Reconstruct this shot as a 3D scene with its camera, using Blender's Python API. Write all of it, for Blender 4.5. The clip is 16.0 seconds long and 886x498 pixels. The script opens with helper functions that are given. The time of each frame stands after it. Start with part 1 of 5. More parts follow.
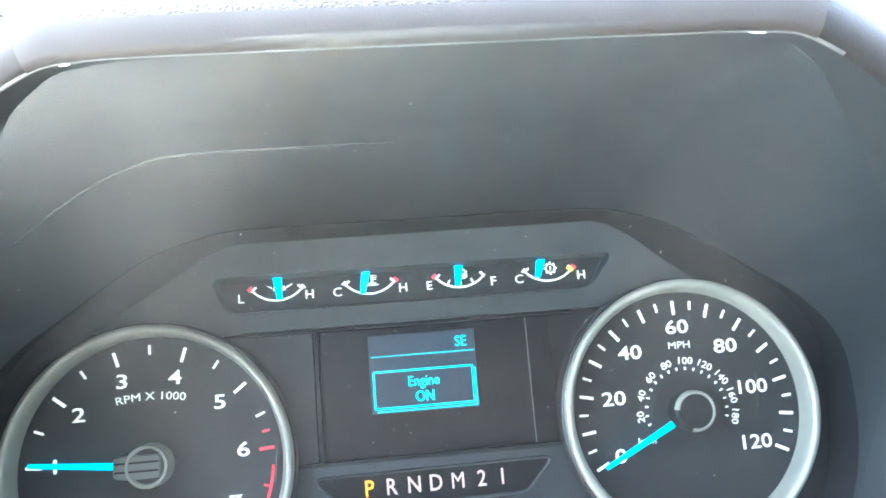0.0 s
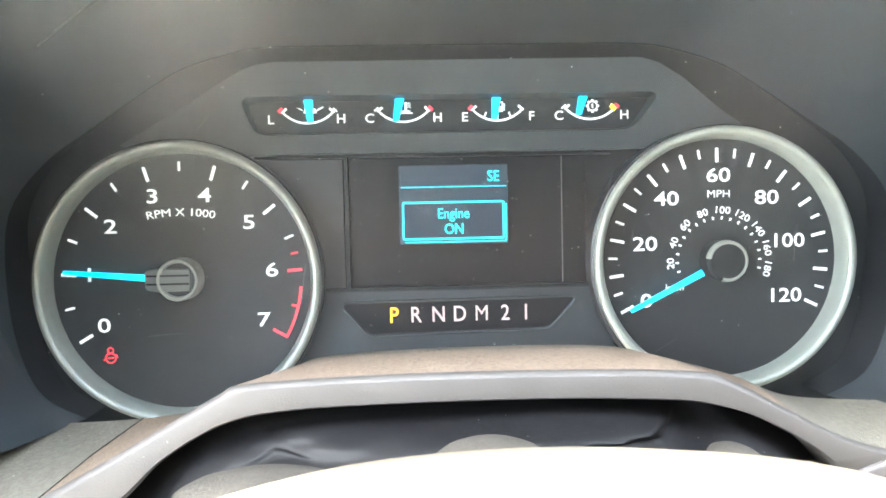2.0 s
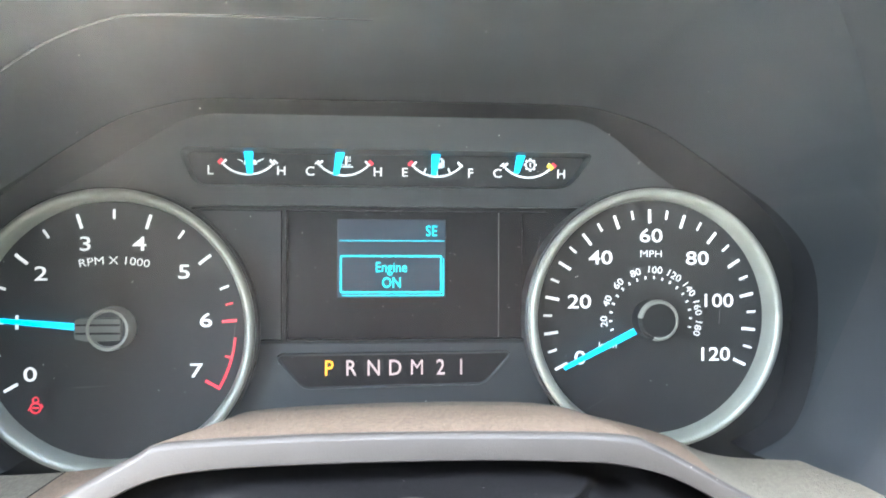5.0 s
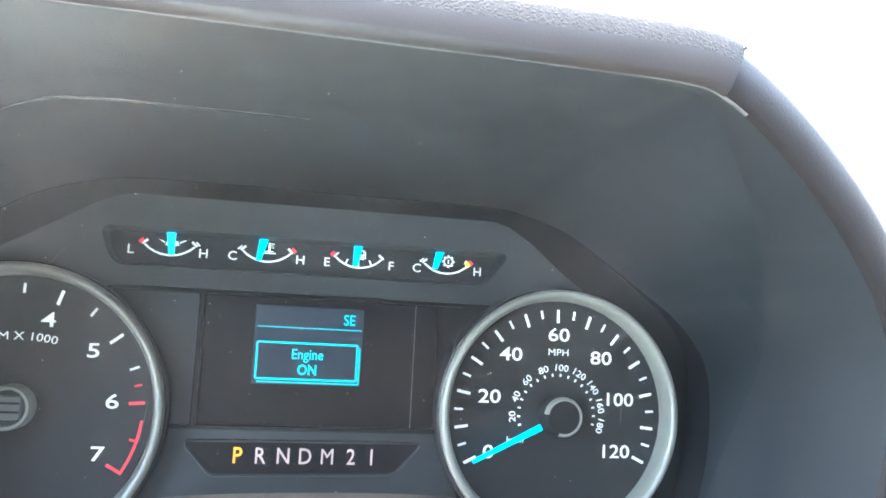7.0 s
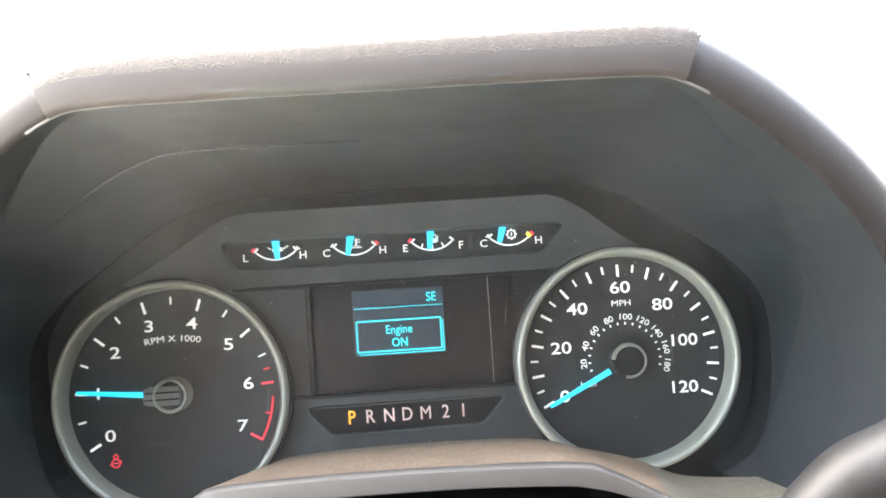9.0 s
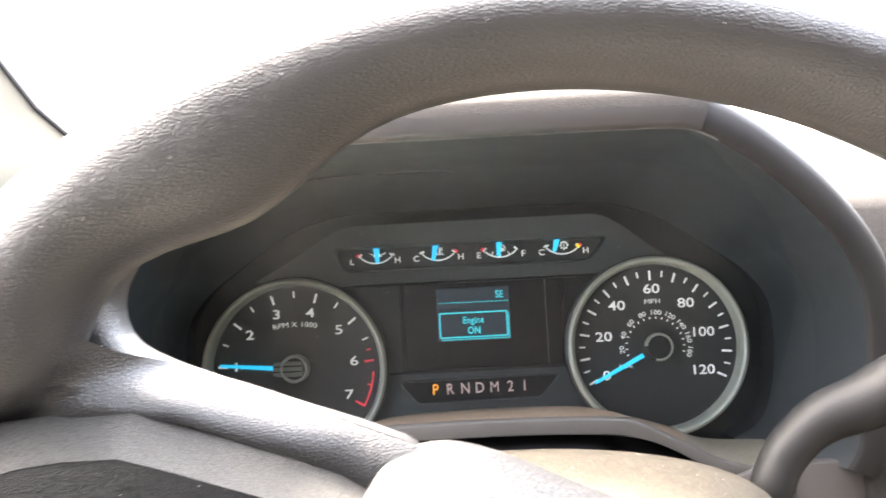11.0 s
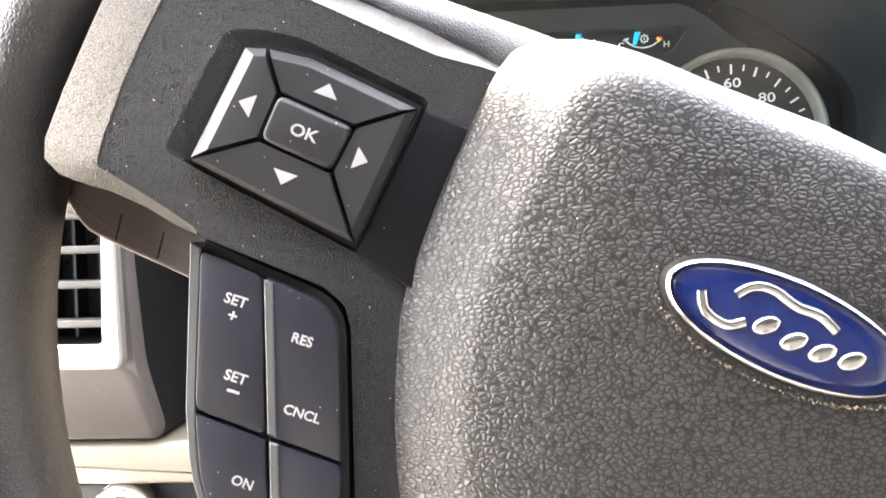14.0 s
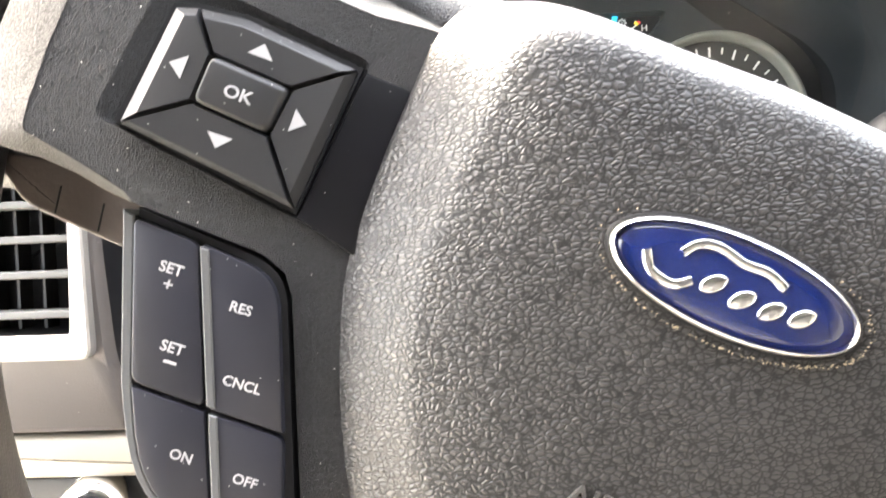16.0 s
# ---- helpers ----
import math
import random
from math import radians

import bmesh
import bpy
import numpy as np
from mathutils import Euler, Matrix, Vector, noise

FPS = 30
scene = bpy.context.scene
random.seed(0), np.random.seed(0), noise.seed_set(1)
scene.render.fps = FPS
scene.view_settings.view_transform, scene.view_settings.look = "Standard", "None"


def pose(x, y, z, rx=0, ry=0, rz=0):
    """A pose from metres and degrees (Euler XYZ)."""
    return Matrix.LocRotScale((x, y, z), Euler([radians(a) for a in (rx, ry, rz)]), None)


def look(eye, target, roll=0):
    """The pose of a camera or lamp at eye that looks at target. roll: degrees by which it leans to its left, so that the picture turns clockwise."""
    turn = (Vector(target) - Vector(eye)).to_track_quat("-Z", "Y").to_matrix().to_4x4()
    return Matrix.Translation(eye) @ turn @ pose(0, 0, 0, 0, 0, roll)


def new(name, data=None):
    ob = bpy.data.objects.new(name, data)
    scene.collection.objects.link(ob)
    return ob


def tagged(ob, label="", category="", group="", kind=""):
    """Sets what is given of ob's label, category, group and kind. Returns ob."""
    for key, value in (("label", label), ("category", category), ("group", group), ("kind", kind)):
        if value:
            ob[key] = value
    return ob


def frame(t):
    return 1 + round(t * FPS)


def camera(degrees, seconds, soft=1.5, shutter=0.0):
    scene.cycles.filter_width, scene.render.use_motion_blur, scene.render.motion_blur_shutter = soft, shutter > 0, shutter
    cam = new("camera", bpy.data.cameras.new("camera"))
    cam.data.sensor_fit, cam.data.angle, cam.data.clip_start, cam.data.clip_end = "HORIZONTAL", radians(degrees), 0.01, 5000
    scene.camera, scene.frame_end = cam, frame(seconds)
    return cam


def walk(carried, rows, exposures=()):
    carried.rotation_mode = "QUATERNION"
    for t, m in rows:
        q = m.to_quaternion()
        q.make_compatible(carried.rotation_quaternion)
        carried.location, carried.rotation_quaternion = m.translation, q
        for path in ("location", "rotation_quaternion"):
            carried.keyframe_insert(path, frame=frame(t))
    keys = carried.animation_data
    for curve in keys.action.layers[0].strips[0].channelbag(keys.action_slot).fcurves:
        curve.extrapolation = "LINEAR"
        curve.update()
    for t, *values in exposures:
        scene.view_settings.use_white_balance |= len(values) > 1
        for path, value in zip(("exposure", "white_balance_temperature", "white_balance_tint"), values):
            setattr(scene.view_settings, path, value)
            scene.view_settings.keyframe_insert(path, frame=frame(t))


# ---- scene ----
# The dash frame: x to the right, y ahead, z up along the instrument face, which leans back by 18 degrees.
DASH = pose(0, 0, 1.30, -18, 0, 0)
UPRIGHT = pose(0, 0, 1.30)

cam = camera(59.3, 16.0, 1.7, 0.4)
ROWS = [
    (0.0, -0.0220, -0.3563, 0.0113, 99.23, 4.69, -4.61),
    (0.5, -0.0210, -0.3523, 0.0098, 97.48, 6.21, -2.88),
    (1.0, -0.0227, -0.3457, 0.0096, 91.45, 4.04, -1.94),
    (1.5, -0.0235, -0.3494, 0.0099, 87.70, 1.50, -1.13),
    (2.0, -0.0226, -0.3470, 0.0094, 87.48, 1.19, -2.60),
    (2.5, -0.0237, -0.3497, 0.0091, 87.27, -0.19, -2.95),
    (3.0, -0.0250, -0.3489, 0.0094, 88.05, -0.77, -3.70),
    (3.2, -0.0246, -0.3489, 0.0091, 88.10, -0.64, -3.76),
    (5.3, -0.0110, -0.3516, 0.0231, 91.19, -0.30, -6.01),
    (5.5, -0.0150, -0.3558, 0.0269, 92.76, -0.76, -7.32),
    (6.0, -0.0122, -0.3519, 0.0305, 96.24, -0.69, -10.86),
    (6.5, -0.0222, -0.3553, 0.0246, 96.64, -2.39, -12.50),
    (7.0, -0.0191, -0.3607, 0.0219, 96.32, -2.83, -12.41),
    (7.5, -0.0179, -0.3785, 0.0334, 96.56, 0.64, -9.85),
    (8.0, -0.0080, -0.3905, 0.0360, 96.00, 2.86, -5.61),
    (8.5, 0.0153, -0.3960, 0.0317, 93.34, 3.45, -2.49),
    (8.7, 0.0162, -0.4033, 0.0320, 92.39, 3.65, -1.57),
    (10.8, -0.0034, -0.5181, 0.0207, 94.39, 3.34, 0.39),
    (11.0, -0.0131, -0.5246, 0.0186, 94.37, 2.89, 0.97),
    (11.5, -0.0250, -0.5279, 0.0165, 93.37, 2.34, 1.97),
    (12.0, -0.0300, -0.5386, 0.0011, 92.54, 2.60, 2.53),
    (12.5, -0.0384, -0.5295, -0.0257, 91.14, 2.28, 3.05),
    (13.0, -0.0392, -0.5315, -0.0424, 89.77, 2.09, 3.59),
    (13.5, -0.0388, -0.5315, -0.0561, 88.92, 1.78, 3.84),
    (14.0, -0.0404, -0.5306, -0.0656, 88.36, 1.49, 3.88),
    (14.5, -0.0360, -0.5313, -0.0731, 88.08, 1.58, 3.81),
    (15.0, -0.0370, -0.5290, -0.0782, 87.62, 1.55, 3.62),
    (15.5, -0.0360, -0.5208, -0.0810, 87.47, 1.21, 3.72),
    (16.0, -0.0285, -0.5251, -0.0746, 88.46, 2.28, 3.69),
]
EXPOSURE = [(0.0, 6.61, 5700, -2), (1.0, 6.76, 6150, 0), (2.0, 6.61, 6550, 1), (3.2, 6.48, 6600, 2), (5.5, 6.34, 6100, 3), (6.0, 6.32, 5900, 1), (6.5, 6.32, 5800, 1), (7.0, 6.08, 5750, 1), (8.5, 5.98, 6700, 4), (10.8, 5.41, 7000, 8), (11.5, 4.92, 6900, 8), (12.5, 5.03, 7000, 10), (14.0, 5.25, 6950, 8), (15.3, 5.29, 6900, 7), (16.0, 5.35, 7050, 6)]
GLOW = 0.08     # how strongly the lit dials and needles shine against the daylight
walk(cam, [(t, DASH @ pose(x, y, z, a, b, c)) for t, x, y, z, a, b, c in ROWS], EXPOSURE)

# ---- light: a bright hazy day outside, coming in through the windscreen and the open driver's door ----
SUN_EL, SUN_AZ = 42.0, 52.0     # azimuth: degrees to the left of straight ahead
world = bpy.data.worlds.new("world")
scene.world = world
world.use_nodes = True
wn, wl = world.node_tree.nodes, world.node_tree.links
sky = wn.new("ShaderNodeTexSky")
sky.sky_type = "NISHITA"
sky.sun_disc = False
sky.sun_elevation, sky.sun_rotation = radians(SUN_EL), radians(-SUN_AZ)
sky.dust_density, sky.air_density, sky.ozone_density = 7.0, 0.6, 0.3
hazy = wn.new("ShaderNodeMix")     # even white haze over the whole sky
hazy.data_type, hazy.blend_type, hazy.clamp_result = "RGBA", "ADD", False
hazy.inputs[0].default_value = 1.0
hazy.inputs[7].default_value = (1.45, 1.45, 1.45, 1.0)
wl.new(sky.outputs[0], hazy.inputs[6])
wl.new(hazy.outputs[2], wn["Background"].inputs[0])
wn["Background"].inputs[1].default_value = 0.15
sun = new("sun", bpy.data.lights.new("sun", "SUN"))
sun.data.energy, sun.data.angle, sun.data.color = 2.2, radians(9.0), (1.0, 0.95, 0.88)
ce, se = math.cos(radians(SUN_EL)), math.sin(radians(SUN_EL))
sun_at = Vector((-math.sin(radians(SUN_AZ)) * ce, math.cos(radians(SUN_AZ)) * ce, se))
sun.matrix_world = look(sun_at * 10, (0, 0, 0))


# ---- materials ----
def material(name, base, rough=0.5, metal=0.0, spec=0.5, emit=None, strength=0.0, vary=0.12, vary_scale=60.0,
             grain=None, grain_scale=900.0, grain_depth=0.0002, dust=0.0, dust_color=(0.42, 0.36, 0.30), coat=0.0, specks=0.0):
    m = bpy.data.materials.new(name)
    m.use_nodes = True
    nt = m.node_tree
    b = nt.nodes["Principled BSDF"]
    b.inputs["Roughness"].default_value, b.inputs["Metallic"].default_value = rough, metal
    b.inputs["Specular IOR Level"].default_value = spec
    b.inputs["Coat Weight"].default_value = coat
    tc = nt.nodes.new("ShaderNodeTexCoord")
    n = nt.nodes.new("ShaderNodeTexNoise")
    n.inputs["Scale"].default_value, n.inputs["Detail"].default_value = vary_scale, 6.0
    nt.links.new(tc.outputs["Object"], n.inputs["Vector"])
    ramp = nt.nodes.new("ShaderNodeMix")
    ramp.data_type = "RGBA"
    ramp.inputs[6].default_value = (*[c * (1 - vary) for c in base], 1)
    ramp.inputs[7].default_value = (*[min(1, c * (1 + vary)) for c in base], 1)
    nt.links.new(n.outputs["Fac"], ramp.inputs[0])
    colour = ramp.outputs[2]
    if dust:
        d = nt.nodes.new("ShaderNodeTexNoise")
        d.inputs["Scale"].default_value, d.inputs["Detail"].default_value = 420.0, 8.0
        d.inputs["Roughness"].default_value = 0.75
        nt.links.new(tc.outputs["Object"], d.inputs["Vector"])
        mp = nt.nodes.new("ShaderNodeMapRange")
        mp.inputs[1].default_value, mp.inputs[2].default_value = 0.45, 0.75
        mp.inputs[3].default_value, mp.inputs[4].default_value = 0.25 * dust, dust
        nt.links.new(d.outputs["Fac"], mp.inputs[0])
        dm = nt.nodes.new("ShaderNodeMix")
        dm.data_type = "RGBA"
        dm.inputs[7].default_value = (*dust_color, 1)
        nt.links.new(mp.outputs[0], dm.inputs[0])
        nt.links.new(colour, dm.inputs[6])
        colour = dm.outputs[2]
    if specks:      # scattered bright lint
        sv = nt.nodes.new("ShaderNodeTexVoronoi")
        sv.inputs["Scale"].default_value = 520.0
        nt.links.new(tc.outputs["Object"], sv.inputs["Vector"])
        near_c = nt.nodes.new("ShaderNodeMath")
        near_c.operation, near_c.inputs[1].default_value = "LESS_THAN", 0.075
        nt.links.new(sv.outputs["Distance"], near_c.inputs[0])
        some = nt.nodes.new("ShaderNodeSeparateColor")
        nt.links.new(sv.outputs["Color"], some.inputs[0])
        few = nt.nodes.new("ShaderNodeMath")
        few.operation, few.inputs[1].default_value = "LESS_THAN", specks
        nt.links.new(some.outputs[0], few.inputs[0])
        both_c = nt.nodes.new("ShaderNodeMath")
        both_c.operation = "MULTIPLY"
        nt.links.new(near_c.outputs[0], both_c.inputs[0])
        nt.links.new(few.outputs[0], both_c.inputs[1])
        sm = nt.nodes.new("ShaderNodeMix")
        sm.data_type = "RGBA"
        sm.inputs[7].default_value = (0.45, 0.44, 0.42, 1)
        nt.links.new(both_c.outputs[0], sm.inputs[0])
        nt.links.new(colour, sm.inputs[6])
        colour = sm.outputs[2]
    nt.links.new(colour, b.inputs["Base Color"])
    rr = nt.nodes.new("ShaderNodeMapRange")
    rr.inputs[3].default_value, rr.inputs[4].default_value = max(0.02, rough - 0.07), min(1, rough + 0.07)
    nt.links.new(n.outputs["Fac"], rr.inputs[0])
    nt.links.new(rr.outputs[0], b.inputs["Roughness"])
    if grain:
        bump = nt.nodes.new("ShaderNodeBump")
        bump.inputs["Strength"].default_value, bump.inputs["Distance"].default_value = 1.0, grain_depth
        if grain in ("leather", "pebble"):
            w = nt.nodes.new("ShaderNodeTexNoise")
            w.inputs["Scale"].default_value, w.inputs["Detail"].default_value = grain_scale * 0.55, 2.0
            nt.links.new(tc.outputs["Object"], w.inputs["Vector"])
            mixv = nt.nodes.new("ShaderNodeMix")
            mixv.data_type, mixv.blend_type, mixv.clamp_result = "RGBA", "ADD", False
            mixv.inputs[0].default_value = (1.0 if grain == "pebble" else 0.4) / grain_scale
            stretch = nt.nodes.new("ShaderNodeVectorMath")
            stretch.operation = "MULTIPLY"
            stretch.inputs[1].default_value = (0.74, 1.0, 1.08) if grain == "pebble" else (1.0, 1.0, 1.0)
            nt.links.new(tc.outputs["Object"], stretch.inputs[0])
            nt.links.new(stretch.outputs[0], mixv.inputs[6])
            nt.links.new(w.outputs["Color"], mixv.inputs[7])
            v = nt.nodes.new("ShaderNodeTexVoronoi")
            v.feature = "DISTANCE_TO_EDGE"
            v.inputs["Scale"].default_value = grain_scale
            nt.links.new(mixv.outputs[2], v.inputs["Vector"])
            cell = nt.nodes.new("ShaderNodeMapRange")
            cell.interpolation_type = "SMOOTHSTEP"
            cell.inputs[1].default_value, cell.inputs[2].default_value = 0.0, 0.38 if grain == "pebble" else 0.36
            nt.links.new(v.outputs["Distance"], cell.inputs[0])
            nt.links.new(cell.outputs[0], bump.inputs["Height"])
            if grain == "pebble":      # creases dulled and darkened: their fine shade put into the colour
                crease = nt.nodes.new("ShaderNodeMapRange")
                crease.interpolation_type = "SMOOTHSTEP"
                crease.inputs[2].default_value, crease.inputs[3].default_value, crease.inputs[4].default_value = 0.22, 0.45 * spec, spec
                nt.links.new(v.outputs["Distance"], crease.inputs[0])
                nt.links.new(crease.outputs[0], b.inputs["Specular IOR Level"])
                crease_shade = nt.nodes.new("ShaderNodeMix")
                crease_shade.data_type = "RGBA"
                crease_shade.inputs[6].default_value = (*[c * 0.60 for c in base], 1)
                depth = nt.nodes.new("ShaderNodeMapRange")
                depth.interpolation_type = "SMOOTHSTEP"
                depth.inputs[2].default_value = 0.15
                nt.links.new(v.outputs["Distance"], depth.inputs[0])
                nt.links.new(depth.outputs[0], crease_shade.inputs[0])
                nt.links.new(colour, crease_shade.inputs[7])
                nt.links.new(crease_shade.outputs[2], b.inputs["Base Color"])
        else:
            g = nt.nodes.new("ShaderNodeTexNoise")
            g.inputs["Scale"].default_value, g.inputs["Detail"].default_value = grain_scale, 3.0
            nt.links.new(tc.outputs["Object"], g.inputs["Vector"])
            nt.links.new(g.outputs["Fac"], bump.inputs["Height"])
        nt.links.new(bump.outputs[0], b.inputs["Normal"])
    if emit:
        b.inputs["Emission Color"].default_value = (*emit, 1)
        b.inputs["Emission Strength"].default_value = strength * GLOW
    return m


M_LEATHER = material("pebbled airbag vinyl", (0.0165, 0.0160, 0.0167), 0.44, spec=0.52, grain="pebble", grain_scale=760.0, grain_depth=0.00015, specks=0.05)
M_RIM = material("worn rim leather", (0.0135, 0.0125, 0.0132), 0.43, spec=0.7, grain="leather", grain_scale=1050.0, grain_depth=0.000085, specks=0.02)
M_GRAINED = material("fine grained black plastic", (0.0050, 0.0048, 0.0058), 0.45, spec=0.30, grain="leather", grain_scale=1900.0, grain_depth=0.00015, specks=0.30)
M_DASH = material("moulded dash plastic", (0.0105, 0.0092, 0.0090), 0.66, spec=0.18, grain="leather", grain_scale=750.0, grain_depth=0.00010, dust=0.035)
M_HOOD = material("smooth dark hood plastic", (0.0150, 0.0175, 0.0198), 0.40, grain="noise", grain_scale=1800.0, grain_depth=0.00004)
M_MASK = material("charcoal mask plastic", (0.0135, 0.0163, 0.0185), 0.58, grain="noise", grain_scale=2200.0, grain_depth=0.00006, specks=0.02)
M_DIAL = material("black dial print", (0.006, 0.006, 0.007), 0.55)
M_BLACK = material("black gap plastic", (0.005, 0.005, 0.006), 0.6, spec=0.2)
M_PIANO = material("smooth black plastic", (0.0045, 0.0045, 0.0058), 0.36, spec=0.18, specks=0.22)
M_KEYPAD = material("dusty black key plastic", (0.0165, 0.0165, 0.0178), 0.44, spec=0.48, grain="noise", grain_scale=2600.0, grain_depth=0.00004, specks=0.30)
M_BUTTON = material("soft black button rubber", (0.0105, 0.011, 0.0165), 0.36, spec=0.55, specks=0.20)
M_RING = material("satin grey bezel paint", (0.25, 0.245, 0.212), 0.36, metal=0.25)
M_SILVER = material("satin silver paint", (0.27, 0.26, 0.25), 0.36, metal=0.45)
M_CHAMPAGNE = material("champagne trim paint", (0.165, 0.146, 0.116), 0.42, metal=0.2)
M_HUB = material("grey needle hub plastic", (0.13, 0.13, 0.12), 0.45)
M_CHROME = material("bright chrome", (0.85, 0.85, 0.86), 0.10, metal=1.0, vary=0.02)
M_SHELF = material("dusty brown grey shelf plastic", (0.115, 0.084, 0.062), 0.80, spec=0.2, vary=0.75, vary_scale=600.0, grain="noise", grain_scale=700.0, grain_depth=0.0011, dust=0.5, dust_color=(0.215, 0.170, 0.130), specks=0.2)
M_SIDESHELF = material("dusty olive grey panel plastic", (0.082, 0.076, 0.061), 0.75, spec=0.25, vary=0.45, vary_scale=500.0, grain="noise", grain_scale=800.0, grain_depth=0.0007, dust=0.4, dust_color=(0.22, 0.20, 0.165), specks=0.2)
M_HOOP = material("smooth grey hoop plastic", (0.034, 0.0305, 0.0275), 0.54, spec=0.42, grain="noise", grain_scale=1500.0, grain_depth=0.00006, specks=0.02)
M_PADFRONT = material("smooth grey pad plastic", (0.019, 0.017, 0.0175), 0.55, spec=0.35, grain="noise", grain_scale=1300.0, grain_depth=0.00006)
M_ARM = material("dark side arm plastic", (0.0115, 0.0106, 0.0112), 0.62, spec=0.2, grain="noise", grain_scale=1200.0, grain_depth=0.0001)
M_BOOT = material("black creased leather boot", (0.0035, 0.0035, 0.0040), 0.48, spec=0.16, grain="leather", grain_scale=2000.0, grain_depth=0.00005, specks=0.05)
M_COLUMN = material("dusty column cover plastic", (0.030, 0.0265, 0.0210), 0.72, spec=0.2, vary=0.4, vary_scale=500.0, grain="noise", grain_scale=700.0, grain_depth=0.0003, dust=0.5, dust_color=(0.105, 0.090, 0.068), specks=0.2)
# dusty column plastic darkened: the hood's shade on the bosses, put into the colour
M_BOSS = material("dusty boss plastic, shade in colour", (0.016, 0.0145, 0.0125), 0.75, spec=0.25, vary=0.4, vary_scale=500.0, grain="noise", grain_scale=700.0, grain_depth=0.0003, dust=0.25, dust_color=(0.09, 0.08, 0.065))
M_LEVER = material("grey lever plastic", (0.0095, 0.0094, 0.0096), 0.55, spec=0.25, grain="noise", grain_scale=900.0, grain_depth=0.00008)
M_BLUE = material("blue enamel", (0.003, 0.008, 0.052), 0.12, vary=0.06, coat=0.6)
M_WHITE = material("white print", (0.62, 0.60, 0.60), 0.5, emit=(1.0, 0.92, 0.94), strength=0.13, vary=0.03)
M_PRINT = material("grey white key print", (0.31, 0.305, 0.31), 0.5, vary=0.05)
M_RED = material("red dial print", (0.65, 0.03, 0.05), 0.5, emit=(1.0, 0.05, 0.08), strength=0.16, vary=0.03)
M_YELLOW = material("yellow dial print", (0.8, 0.6, 0.05), 0.5, emit=(1.0, 0.75, 0.05), strength=0.16, vary=0.03)
M_AMBER = material("lit amber letter", (0.8, 0.3, 0.02), 0.5, emit=(1.0, 0.34, 0.01), strength=0.26, vary=0.02)
M_PINK = material("dim backlit letter", (0.38, 0.28, 0.27), 0.5, emit=(1.0, 0.70, 0.64), strength=0.09, vary=0.03)
M_NEEDLE = material("glowing blue needle", (0.02, 0.30, 0.55), 0.4, emit=(0.0, 0.50, 0.85), strength=0.42, vary=0.02)
M_LCD = material("dark blue screen", (0.010, 0.016, 0.026), 0.35, emit=(0.02, 0.08, 0.16), strength=0.03, vary=0.05)
M_CYAN = material("cyan screen pixels", (0.02, 0.35, 0.42), 0.5, emit=(0.01, 0.62, 0.72), strength=0.35, vary=0.02)
M_PILLAR = material("grey pillar trim", (0.085, 0.078, 0.062), 0.80, spec=0.2, grain="noise", grain_scale=600.0, grain_depth=0.0003)
M_UNDER = material("brown grey underside plastic", (0.11, 0.088, 0.075), 0.65, spec=0.3, grain="noise", grain_scale=900.0, grain_depth=0.0001)
M_EMBOSS = material("smooth embossed vinyl", (0.026, 0.025, 0.025), 0.42, spec=0.7)
M_EDGE = material("dull silver key edge", (0.075, 0.077, 0.080), 0.42, metal=0.2)
M_SLAT = material("grey vent slat plastic", (0.062, 0.062, 0.060), 0.50, spec=0.35)
M_PANEL = material("dark grey panel plastic", (0.048, 0.042, 0.040), 0.52, grain="noise", grain_scale=1100.0, grain_depth=0.0001, specks=0.05)
M_DIRT = material("tan dirt crumbs", (0.16, 0.13, 0.09), 0.9)
M_LINT = material("pale lint", (0.35, 0.35, 0.34), 0.9)
# the plate's plastic, lightened: the sheen on its slope is put into the colour
M_BEVEL = material("grained plate edge, sheen in colour", (0.047, 0.045, 0.042), 0.52, spec=0.25, grain="pebble", grain_scale=1700.0, grain_depth=0.00011)
M_CEIL = material("navy black ceiling plastic", (0.0138, 0.0166, 0.0192), 0.32, grain="noise", grain_scale=1800.0, grain_depth=0.00003)
M_SCRATCH = material("pale scratch", (0.11, 0.11, 0.11), 0.6)
M_CAB = material("dark grey cloth headliner", (0.060, 0.060, 0.060), 0.9, grain="noise", grain_scale=500.0, grain_depth=0.0005)
M_CARPET = material("dark carpet", (0.05, 0.048, 0.045), 0.95, grain="noise", grain_scale=700.0, grain_depth=0.002)
M_GROUND = material("pale concrete yard", (0.54, 0.52, 0.48), 0.9, vary=0.2, vary_scale=0.6)


